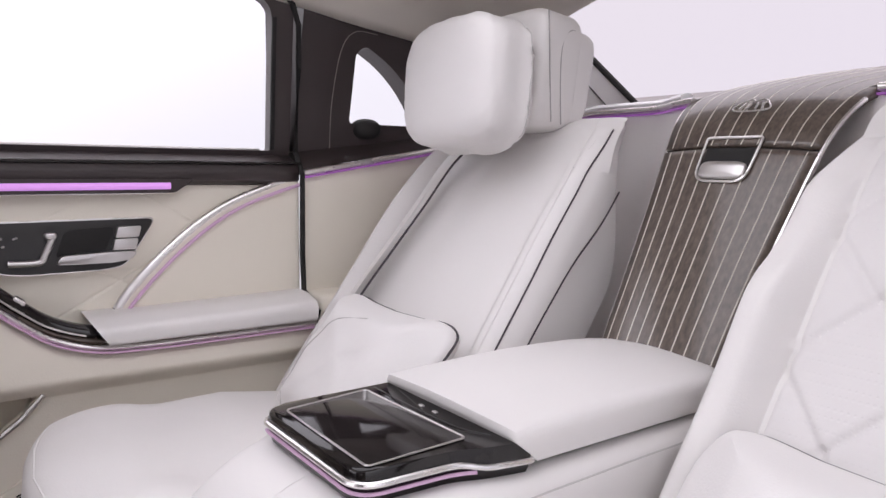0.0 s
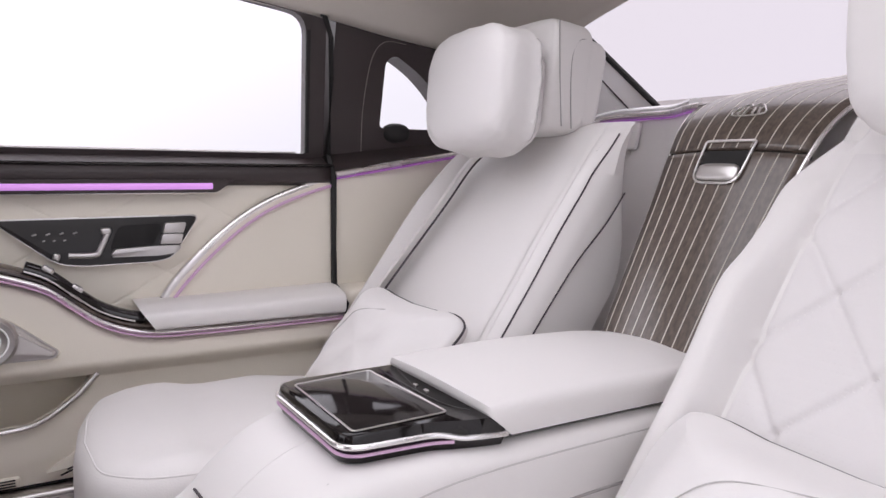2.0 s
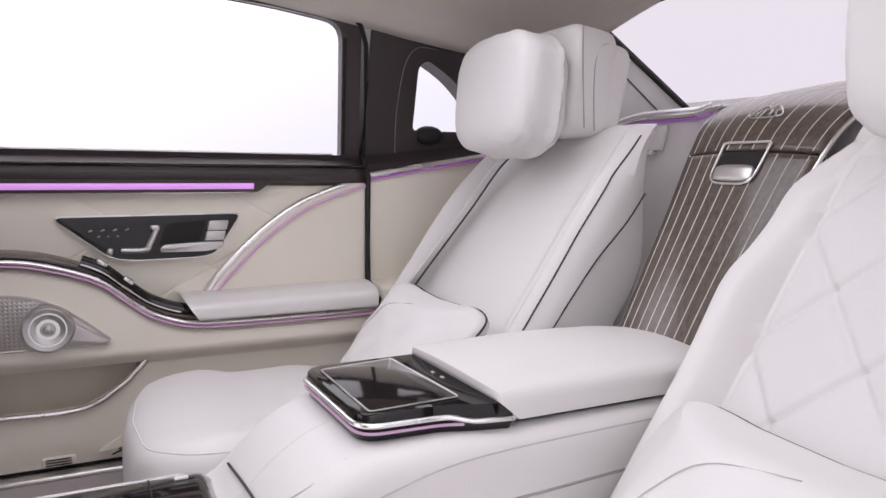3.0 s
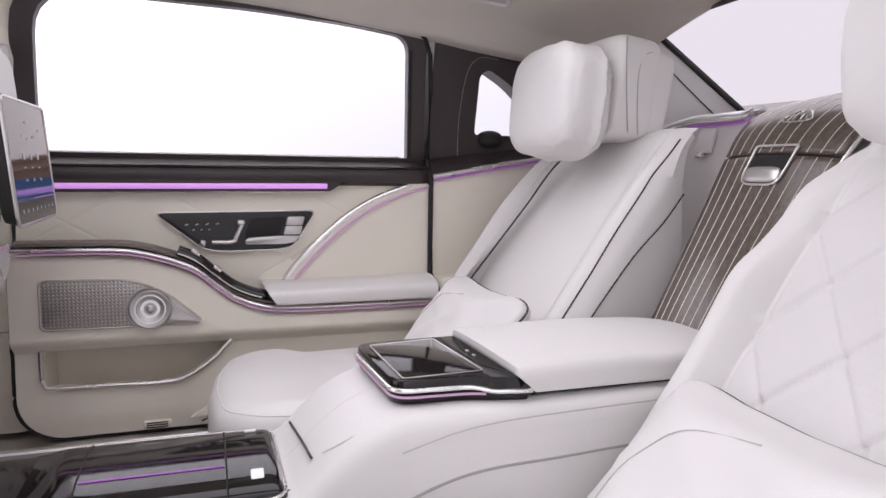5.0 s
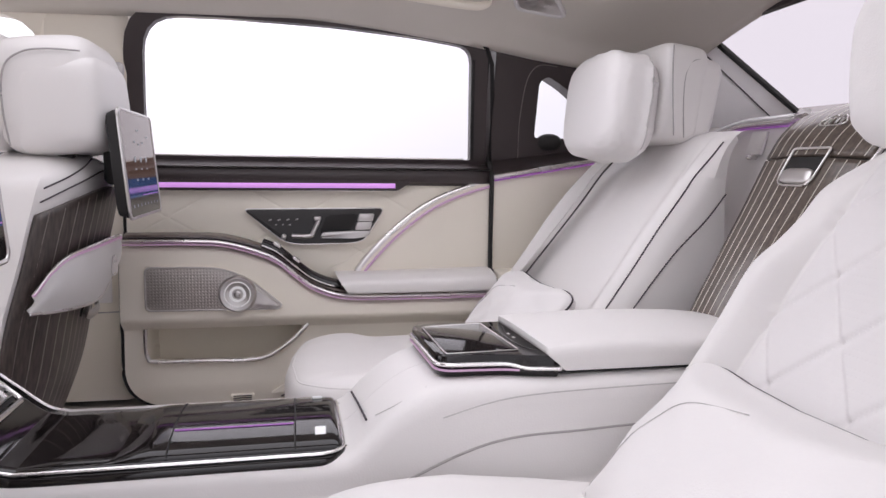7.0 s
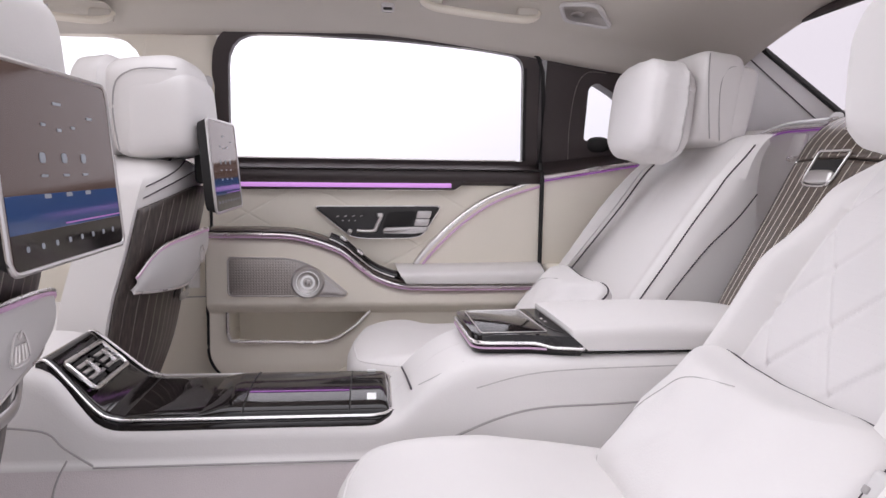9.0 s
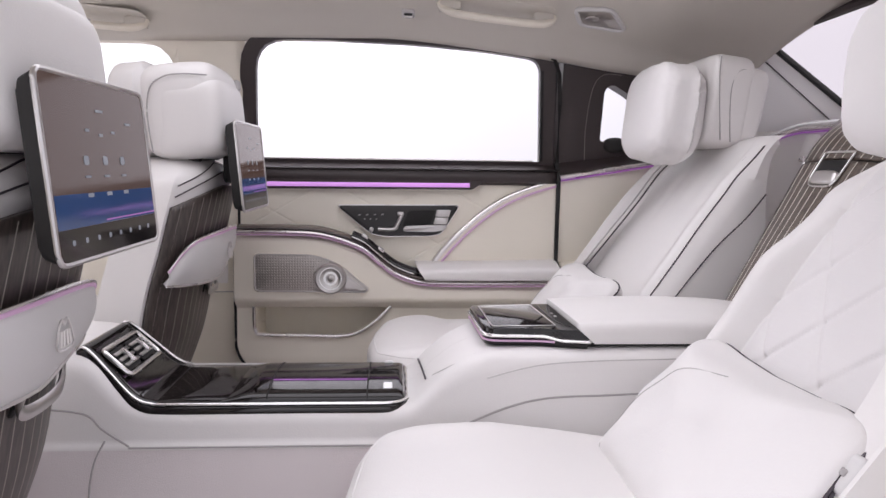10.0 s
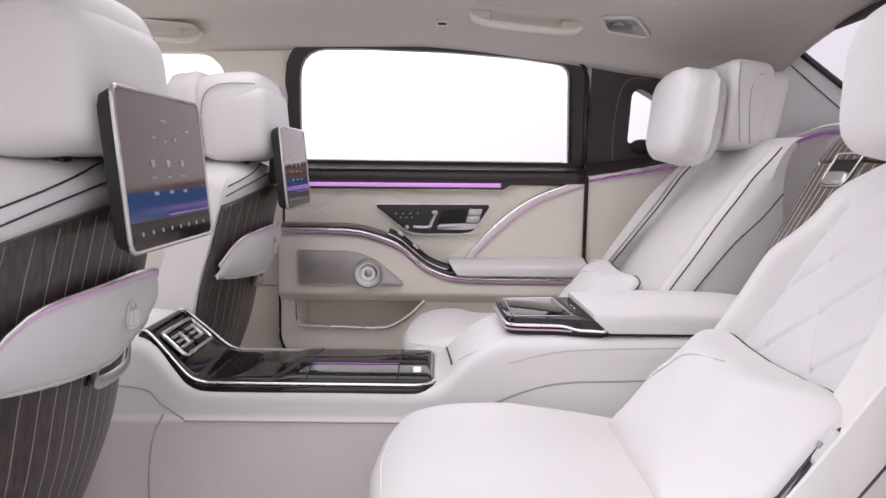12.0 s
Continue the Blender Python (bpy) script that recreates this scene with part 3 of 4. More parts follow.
fdoor = thing("door_2", "cream front door with a bright window", "car door", (-0.9, 0.74, 0.11), kind="structure")
part("panel", rbox((-0.95, 0.76, 0.40), (0.86, 0.06, 0.56), 0.02), M_CREAM, fdoor)
part("belt_rail", rbox((-0.95, 0.745, 0.68), (0.86, 0.07, 0.05), 0.015), M_DARK, fdoor)
FW = rounded([(-1.35, 0.71), (-1.0, 0.93), (-0.7, 0.996), (-0.425, 0.998), (-0.42, 0.71)], [0.02, 0.05, 0.05, 0.10, 0.01], 6)
FO = rounded([(-1.42, 0.69), (-1.05, 0.97), (-0.7, 1.03), (-0.41, 1.03), (-0.39, 0.69)], [0.02, 0.05, 0.05, 0.02, 0.01], 6)
part("window_frame", ring_plate(FW, FO, -0.02, 0.03), M_CREAM, fdoor)

# ---- rear bulkhead, shelf and rear window ----
bulk = thing("rear_bulkhead", "white leather panel behind the rear seats with chrome edge line", "trim panel", (1.1, 0, 0.11), kind="structure")


def bulk_x(y):
    a = abs(y)
    return 1.045 + 0.085 * sstep(0.13, 0.30, a) - 0.10 * sstep(0.42, 0.75, a)


def bulk_sheet(y, z):
    return (bulk_x(y) - 0.30 * (0.79 - z) * (1 - 0.3 * sstep(0.1, 0.3, abs(y))), y, z)


part("panel", sheet(bulk_sheet, np.linspace(-0.74, 0.74, 120), np.linspace(0.12, 0.787, 30)), M_SEAT, bulk)


def bz(y):
    return 0.787 - 0.09 * sstep(0.42, 0.75, abs(y))


for s in (1, -1):
    ys = [s * a for a in np.linspace(0.14, 0.72, 50)]
    part("chrome_line", tube([(bulk_x(y) - 0.006, y, bz(y) + 0.001) for y in ys], (0.006, 0.006), 10), M_CHROME, bulk)
    part("light_line", tube([(bulk_x(y) - 0.009, y, bz(y) - 0.008) for y in ys], (0.002, 0.002)), M_LEDV, bulk)


def shelf_sheet(u, v):
    y = u
    x0 = bulk_x(y)
    return (x0 + (1.36 - x0) * v, y, bz(y) + 0.004 + (0.832 - bz(y)) * v)


for s in (1, -1):
    part("shelf_lip", tube([(bulk_x(y) + 0.006, y, bz(y) + 0.011) for y in [s * a for a in np.linspace(0.17, 0.70, 40)]], (0.012, 0.007), 10), M_WHITE, bulk)

shelf = part("parcel_shelf", sheet(shelf_sheet, np.linspace(-0.72, 0.72, 80), np.linspace(0, 1, 8)), M_WOOD, bulk, "dark striped wood parcel shelf")
part("coat_bracket", rbox((1.114, 0.375, 0.745), (0.01, 0.05, 0.055), 0.004, 2, (0, 16, 0)), M_SEAT, bulk)
part("coat_hook", rbox((1.102, 0.375, 0.715), (0.02, 0.018, 0.012), 0.004), M_CHROME, bulk)

rear_win = thing("window_1", "sloping rear window with dark edge and pale pillar covers", "window", (1.2, 0, 0.83), kind="structure")


def rw(u, v, d=0.0):
    # v from the shelf up to the roof
    half = 0.47 + 0.10 * v
    return (1.30 - 0.21 * v + d, u * half, 0.826 + (1.03 - 0.826) * v - 0.012 * u * u + d * 0.9)


g = part("pane", sheet(lambda u, v: rw(u, v), np.linspace(-1, 1, 30), np.linspace(0, 1, 10)), M_TINT, rear_win)
g.visible_shadow = False
for s in (1, -1):
    part("edge_seal", tube([rw(s, v) for v in np.linspace(0, 1, 10)], (0.007, 0.007)), M_GAP, rear_win)

    def cp(u, v, s=s):
        a = Vector(rw(s, v))
        b = Vector((0.98 - 0.14 * v, s * (0.72 - 0.03 * v), 0.745 + 0.21 * v))
        c = a.lerp(b, u)
        return (c.x, c.y + s * 0.03 * math.sin(math.pi * u), c.z)

    part("pillar_cover", sheet(cp, np.linspace(0, 1, 20), np.linspace(0, 1, 10)), M_WHITE, rear_win, "pale C pillar cover")
    part("pillar_seam", tube([Vector(cp(0.13, v)) + Vector((0, -s * 0.002, 0)) for v in np.linspace(0.0, 0.95, 8)], (0.0016, 0.0016)), M_PIPE, rear_win)
for s in (1, -1):
    def corner(a, b, s=s):
        t = a * math.pi / 2
        u, v = 0.80 + 0.20 * math.cos(t), 0.66 + 0.34 * math.sin(t)
        return rw(s * (1 + (u - 1) * b), 1 + (v - 1) * b, -0.006)

    part("corner_mask", sheet(corner, np.linspace(0, 1, 14), [0.0, 0.5, 1.0]), M_GAP, rear_win)
part("header", tube([rw(u, 1.0) for u in np.linspace(-1, 1, 20)], (0.012, 0.012)), M_DARK, rear_win)

# ---- the same body side on the other flank, its rear door swung away ----
def mirrored(ob, name=None):
    """A mirror image of a thing across the car's middle plane."""
    twin = copy_thing(ob, pose(ob.location.x, -ob.location.y, ob.location.z))
    for o in twin.children_recursive:
        me = o.data.copy()
        for v in me.vertices:
            v.co.y = -v.co.y
        me.flip_normals()
        o.data = me
        o.location.y = -o.location.y
    return twin


for ob in (quarter, pil, fdoor, sill):
    mirrored(ob)
part("arm_pad", rbox((0.645, 0.685, 0.402), (0.085, 0.11, 0.05), 0.015), M_CREAM, quarter)
part("chrome_cap", rbox((0.620, 0.660, 0.376), (0.03, 0.06, 0.012), 0.003), M_CHROME, quarter)

# ---- striped wood centre panel between the rear seats ----
PANEL = [(0.770, 0.36, 0.088), (0.800, 0.430, 0.092), (0.850, 0.522, 0.098), (0.905, 0.618, 0.107), (0.952, 0.700, 0.117), (0.985, 0.744, 0.126), (1.030, 0.776, 0.138), (1.10, 0.796, 0.155), (1.22, 0.820, 0.18), (1.32, 0.834, 0.20)]


def panel_at(u, v, lift=0.0):
    """u across from -1 to 1, v along from the arm rest to the rear window."""
    P = panel_path
    t = v * (len(P) - 1)
    i = min(int(t), len(P) - 2)
    f = t - i
    a = P[i] * (1 - f) + P[i + 1] * f
    d = P[i + 1] - P[i]
    n = np.array([-d[1], d[0]]) / np.hypot(d[0], d[1])
    # crowned across
    c = 0.010 * (1 - u * u) + lift
    return (a[0] + n[0] * c, u * a[2], a[1] + n[1] * c)


panel_path = smooth_path(PANEL, 8)
V_GAP = 4.02 / 9
cp_thing = thing("trim_board", "dark walnut board with pale pinstripe inlays and chrome latch", "trim panel", (0.8, 0, 0.36), kind="structure")
b = part("lower_panel", sheet(lambda u, v: panel_at(u, v), np.linspace(-1, 1, 16), np.linspace(0, V_GAP - 0.004, 40)), M_WOOD, cp_thing)
sol = b.modifiers.new("thick", "SOLIDIFY")
sol.thickness, sol.offset = 0.012, 0
b = part("upper_panel", sheet(lambda u, v: panel_at(u, v), np.linspace(-1, 1, 16), np.linspace(V_GAP + 0.004, 1, 40)), M_WOOD, cp_thing)
sol = b.modifiers.new("thick", "SOLIDIFY")
sol.thickness, sol.offset = 0.012, 0
part("gap", tube([panel_at(u, V_GAP, -0.004) for u in np.linspace(-1, 1, 14)], 0.005), M_GAP, cp_thing)
part("gap", tube([panel_at(u, 0.105, 0.0062) for u in np.linspace(-1, 1, 14)], 0.0012), M_GAP, cp_thing)
for i in range(10):
    u = -0.9 + 0.2 * i
    for v0, v1 in ((0.0, V_GAP - 0.006), (V_GAP + 0.006, 1.0)):
        part("inlay_stripe", tube([panel_at(u, v, 0.0061) for v in np.linspace(v0, v1, 26)], (0.0011, 0.0006), 6), M_INLAY, cp_thing)
for s in (1, -1):
    part("edge_trim", tube([panel_at(s * 1.015, v, 0.002) for v in np.linspace(0, 0.64, 40)], 0.0035, 8), M_CHROME, cp_thing)


def on_panel(a, b, d):
    """a: metres across, b: along the path in panel fractions, d: lift."""
    q = panel_at(0, b, d)
    return (q[0], a, q[2])


part("latch_frame", tube([on_panel(a, b, 0.008) for a, b in rounded([(-0.039, V_GAP - 0.070), (0.039, V_GAP - 0.070), (0.043, V_GAP + 0.024), (-0.043, V_GAP + 0.024)], [0.022, 0.022, 0.008, 0.008], 6)], 0.0019, 8, closed=True), M_CHROME, cp_thing, "chrome latch frame")
# black sheet laid on the wood as the shade behind the lever
part("latch_recess", sheet(lambda a, b: on_panel(a, b, 0.0068), np.linspace(-0.037, 0.037, 6), np.linspace(V_GAP - 0.046, V_GAP - 0.003, 6)), M_GAP, cp_thing)
lp0, lp1 = Vector(on_panel(0, V_GAP - 0.064, 0.007)), Vector(on_panel(0, V_GAP - 0.036, 0.008))
along = (lp1 - lp0).normalized()
lev = Matrix.Translation((lp0 + lp1) / 2) @ Matrix(((0, along.x, -along.z), (1, 0, 0), (0, along.z, along.x))).to_4x4()
part("latch_lever", cushion(lev, (0.036, 0.014, 0.006), 0.7, 0.5, 36, 14), M_ALU, cp_thing, "satin metal pull lever")
# plain emblem: a rounded double-arch badge
emb = smooth_path([(-0.028, 0.0), (-0.020, 0.018), (-0.008, 0.026), (0, 0.020), (0.008, 0.026), (0.020, 0.018), (0.028, 0.0), (0.0, -0.004)], 4, closed=True)


def badge(emb_at, parent):
    part("badge_rim", tube([emb_at(a, b) for a, b in emb], 0.0013, 6, closed=True), M_CHROME, parent)
    for a in (-0.016, -0.006, 0.006, 0.016):
        part("badge_bar", tube([emb_at(a * 1.1, 0.0), emb_at(a * 0.8, 0.015)], 0.0018, 6), M_CHROME, parent)


badge(lambda a, b: on_panel(-a, 5.15 / 9 + b * 1.7, 0.009), cp_thing)

# ---- rear seats ----
seat_x = curve_of([(0.10, 0.50), (0.20, 0.53), (0.288, 0.585), (0.36, 0.632), (0.445, 0.688), (0.50, 0.725), (0.60, 0.792), (0.70, 0.862), (0.745, 0.897), (0.78, 0.93)])
seat_b = curve_of([(0.1, 0.075), (0.3, 0.073), (0.45, 0.064), (0.6, 0.056), (0.68, 0.038), (0.73, 0.020), (0.78, 0.004)])
# the bolster towards the console, on the quilted seat: it stands proud low down and rolls back at the shoulder
near_b = curve_of([(0.1, 0.045), (0.35, 0.040), (0.45, 0.038), (0.55, 0.044), (0.59, 0.026), (0.62, 0.016), (0.66, 0.010), (0.69, -0.018), (0.725, -0.060), (0.76, -0.105)])


def seat_w(z):
    return 0.226 - 0.010 * sstep(0.66, 0.745, z)


def seat_t(z):
    """Depth of the backrest."""
    return 0.19 - 0.145 * sstep(0.46, 0.75, z)


def back_front(u, z, quilt):
    """Front surface of the backrest: u metres from its middle, inner side (towards the console) negative."""
    w = seat_w(z)
    a = abs(u) / w
    x = seat_x(z)
    if u > 0:
        x += -seat_b(z) * sstep(0.78, 0.93, a) + (seat_t(z) * 0.5 + 0.01) * max(0, (a - 0.90) / 0.10) ** 2.2
    elif quilt:
        x += -near_b(z) * sstep(0.74, 0.86, a) + (seat_t(z) * 0.5 + 0.01) * max(0, (a - 0.93) / 0.07) ** 2.6
    else:
        t = max(0.0, (a - 0.80) / 0.20)
        x += -0.012 * sstep(0.79, 0.86, a) * (1 - sstep(0.66, 0.74, z)) + (0.056 - 0.032 * sstep(0.64, 0.74, z)) * t ** 3.0
    x += 0.006 * math.exp(-((a - (0.75 if quilt and u < 0 else 0.80)) / 0.016) ** 2)
    x += 0.0045 * sstep(0.52, 0.66, z) * noise.noise(Vector((u * 22, z * 7, 4.1))) + 0.002 * noise.noise(Vector((u * 9, z * 9, 1.3)))
    if a < 0.78:
        x -= 0.008 * (1 - (a / 0.78) ** 2)
        if quilt:
            for k, p in ((1, 0.668), (-1, -0.440)):
                d = (k * z - u - p) / 0.132
                d = abs(d - round(d)) * 0.132
                x += 0.0055 * math.exp(-(d / 0.0065) ** 2)
    return x


def lumbar(p, q):
    # pinched edge all round and a soft sag
    e = max(abs(p.x), abs(p.y))
    q.z *= 1 - 0.55 * sstep(0.6, 1.0, e)
    q.y -= 0.020 * (1 - p.x * p.x) * (1 if p.y > 0 else 0) * abs(p.y)
    q.z += 0.004 * math.sin(9 * p.x + 2) * math.cos(7 * p.y)
    return q


def head_pillow(p, q):
    # soft creases, and a puckered seam round the back edge
    side = max(abs(p.y), abs(p.z))
    q = q * (1 + 0.026 * noise.noise(Vector((p.x * 2.2, p.y * 3.1, p.z * 2.6))) + 0.010 * noise.noise(Vector((p.x * 6, p.y * 5, p.z * 9))) * sstep(0.2, 0.9, side))
    ridge = math.exp(-((p.x - 0.40 - 0.06 * noise.noise(Vector((p.z * 3, p.y * 3, 1.7)))) / 0.10) ** 2) * sstep(0.70, 0.95, side)
    q.y *= 1 + 0.060 * ridge
    q.z *= 1 + 0.035 * ridge - 0.05 * p.y * p.y
    pucker = sstep(0.30, 0.55, p.x) * (1 - sstep(0.75, 0.98, p.x)) * sstep(0.7, 0.95, side)
    q.y *= 1 - 0.060 * pucker * (0.6 + 0.8 * noise.noise(Vector((p.x * 2, 2.2, p.z * 11))))
    q.y += 0.010 * p.z
    return q


def rear_seat(s):
    c = s * 0.395
    seat = thing("car_seat", "white leather rear seat with " + ("diamond quilting and dark piping" if s < 0 else "dark piping and head cushion"), "car seat", (0.5, c, 0.10), "rear seats")
    # backrest

    def wide(u):
        return 1 + (0.055 * sstep(0.6, 0.95, u) if s < 0 else 0.0)

    zs = list(np.linspace(0.16, 0.742, 110)) + [0.750, 0.757, 0.761]
    us = np.linspace(-1, 1, 84)
    rings = []
    for i, z in enumerate(zs):
        zz = min(z, 0.742)
        k = {0.750: 0.97, 0.757: 0.93, 0.761: 0.86}.get(z, 1.0)
        w = seat_w(zz)
        dx = {0.750: 0.003, 0.757: 0.012, 0.761: 0.026}.get(z, 0.0) + max(0, z - 0.742) * 0.9
        ring = [(back_front(s * u * w, zz, s < 0) + dx, c + u * w * k * wide(u), z) for u in us]
        back = seat_x(zz) + seat_t(zz)
        ring += [(back, c + u * w * 0.94 * k * wide(u), z) for u in (1, 0.5, 0, -0.5, -1)]
        rings.append(ring)
    part("backrest", loft(rings), M_SEAT, seat)
    part("centre_panel", sheet(lambda u, z: (back_front(s * u * seat_w(z), z, s < 0) - 0.0015, c + u * seat_w(z) * wide(u), z), np.linspace(-0.74, 0.74, 90), np.linspace(0.30, 0.70, 120)), M_PERF if s < 0 else M_SEAT, seat)

    def on_back(a, z, lift=0.0):
        # a place on the backrest: a from -1 (console side) to 1, as a share of the half width
        w = seat_w(z)
        return Vector((back_front(a * w, z, s < 0) - lift, c + s * a * w * wide(s * a), z))

    pz = np.linspace(0.30, 0.738, 44)
    part("piping", tube([on_back(0.982, z, 0.0012) for z in pz], 0.0015, 6), M_PIPE, seat, "dark grey piping")
    part("seam", tube([on_back(0.80, z, -0.004) for z in pz], 0.0016, 5), M_SEAM, seat)
    if s > 0:
        # piping on the rounded bolster towards the console, a crease before it and a seam behind it
        part("piping", tube([on_back(-0.935 - 0.03 * sstep(0.66, 0.73, z), z, 0.0010) for z in pz], 0.0015, 6), M_PIPE, seat, "dark grey piping")
        part("seam", tube([on_back(-0.80 - 0.10 * sstep(0.63, 0.73, z), z, -0.002) for z in pz], 0.0013, 5), M_SEAM, seat)
        part("rear_seam", tube(smooth_path([(0.665, 0.1685, 0.34), (0.725, 0.1685, 0.425), (0.767, 0.1688, 0.481), (0.810, 0.169, 0.534), (0.866, 0.1695, 0.590), (0.906, 0.171, 0.640)], 8), 0.0014, 6), M_PIPE, seat)
    else:
        part("seam", tube([on_back(-0.75, z, -0.0045) for z in pz], 0.0013, 5), M_STITCH, seat)
    # seat cushion with raised sides

    def squab(p, q):
        e = abs(p.y)
        if p.z > 0:
            q.z += 0.012 * sstep(0.50, 0.85, e) * p.z - 0.050 * sstep(-0.5, 0.9, p.x) * p.z
            q.z -= (0.016 * math.exp(-((p.x + 0.43) / 0.14) ** 2) if s > 0 else 0.003 * math.exp(-((p.x + 0.15) / 0.07) ** 2)) * p.z
            q.z += 0.012 * (1 - e * e) * (1 - p.x * p.x) * p.z
        if p.x < 0:
            q.x += 0.040 * p.y * p.y
        return q

    sm, ss, s1, s2 = pose(0.392, c, 0.208 if s > 0 else 0.214), (0.306, 0.212, 0.090), 0.34, 0.28
    part("squab", cushion(sm, ss, s1, s2, 84, 44, squab), M_SEAT, seat)
    rim_line = []
    for i in range(84):
        ang_a, ang_b = 2 * math.pi * i / 84, 0.55
        sg = lambda v, e: math.copysign(abs(v) ** e, v)
        p = Vector((sg(math.cos(ang_b), s1) * sg(math.cos(ang_a), s2), sg(math.cos(ang_b), s1) * sg(math.sin(ang_a), s2), sg(math.sin(ang_b), s1)))
        rim_line.append(sm @ squab(p, Vector((p.x * ss[0], p.y * ss[1], p.z * ss[2]))))
    part("squab_piping", tube(rim_line, 0.0014, 6, closed=True), M_PILLOW, seat)
    part("squab_base", rbox((0.43, c, 0.135), (0.50, 0.38, 0.08), 0.03), M_SEAT, seat)
    # head restraint with its strapped-on cushion
    hx = 0.0 if s > 0 else 0.052
    hr = part("headrest", cushion(pose(0.872 + hx, c, 0.838, 0, 7, 0), (0.050, 0.1235, 0.101), 0.36, 0.30, 48, 28), M_SEAT, seat)
    part("rear_shell", cushion(pose(0.908 + hx, c, 0.829, 0, 10, 0), (0.046, 0.1215, 0.086), 0.34, 0.34, 48, 28), M_SEAT, hr)
    for k in (1, -1):
        part("band_seam", tube(smooth_path([(0.850 + hx, c + k * 0.1222, 0.752), (0.844 + hx, c + k * 0.1232, 0.82), (0.841 + hx, c + k * 0.1222, 0.89), (0.846 + hx, c + k * 0.114, 0.930)], 8), 0.0012, 6), M_SEAM, hr)
        part("arch_seam", tube(smooth_path([(0.872 + hx, c + k * 0.1225, 0.748), (0.867 + hx, c + k * 0.1235, 0.82), (0.870 + hx, c + k * 0.1225, 0.872), (0.885 + hx, c + k * 0.1210, 0.898), (0.902 + hx, c + k * 0.1195, 0.903)], 8), 0.0012, 6), M_SEAM, hr)
        part("post", tube([(0.905 + hx, c + k * 0.075, 0.765), (0.90 + hx, c + k * 0.075, 0.725)], 0.006, 10), M_ALU, seat)
    pillow = part("head_pillow", cushion(pose(0.762 + hx, c - s * 0.006, 0.812, 0, 8, 0), (0.060, 0.131, 0.110), 0.50, 0.46, 128, 72, head_pillow), M_PILLOW, seat, "soft white head cushion")
    hp = pose(0.762 + hx, c - s * 0.006, 0.812, 0, 8, 0)
    for k in (1, -1):
        seam = []
        for z in np.linspace(-0.80, 0.80, 40):
            x = 0.40 + 0.05 * noise.noise(Vector((z * 4, k * 3.0, 0.7)))
            y = ((1 - abs(z) ** (2 / 0.50)) ** (0.50 / 0.46) - x ** (2 / 0.46)) ** (0.46 / 2)
            p = Vector((x, k * y, z))
            q = head_pillow(p, Vector((x * 0.060, k * y * 0.131, z * 0.110)))
            seam.append(hp @ (q + Vector((0, k * 0.0002, 0))))
        part("gusset_seam", tube(seam, 0.0013, 6), M_STITCH, pillow)
    return seat


seat_r, seat_l = rear_seat(1), rear_seat(-1)


def lumbar_pillow(c, x, z, turn, h=0.128, d=0.058, w=0.188, lean_up=52):
    pl = thing("lumbar_pillow", "white leather lumbar pillow with dark piping leaning on the seat", "pillow", (x, c, z - 0.1), "lumbar pillows")
    m = pose(x, c, z) @ Matrix.Rotation(radians(turn), 4, "Z") @ Matrix.Rotation(radians(-90), 4, "Z") @ Matrix.Rotation(radians(lean_up), 4, "X")
    part("cover", cushion(m, (w, h, d), 0.62, 0.32, 64, 28, lumbar), M_PILLOW, pl)
    edge = []
    for i in range(64):
        a = 2 * math.pi * i / 64
        p = Vector((math.copysign(abs(math.cos(a)) ** 0.32, math.cos(a)), math.copysign(abs(math.sin(a)) ** 0.32, math.sin(a)), 0))
        edge.append(m @ lumbar(p, Vector((p.x * (w + 0.0005), p.y * (h + 0.0005), 0))))
    seam = []
    for t, py in smooth_path([(-0.66, -0.86), (-0.64, -0.30), (-0.54, 0.15), (-0.30, 0.50), (0.05, 0.66)], 6):
        r = (abs(t) ** (2 / 0.32) + abs(py) ** (2 / 0.32)) ** (0.32 / 0.62)
        p = Vector((t, py, max(0.0, 1 - r) ** (0.62 / 2)))
        seam.append(m @ lumbar(p, Vector((t * w, py * h, p.z * d + 0.0004))))
    part("seam", tube(seam, 0.0007, 5), M_STITCH, pl)
    part("piping", tube(edge, 0.0020, 6, closed=True), M_PIPE, pl, "dark piping round the edge")
    return pl


lumbar_pillow(0.366, 0.552, 0.352, 0, 0.130, 0.058, 0.168)
lumbar_pillow(-0.390, 0.553, 0.336, 0, 0.142, 0.066, 0.190, 48)

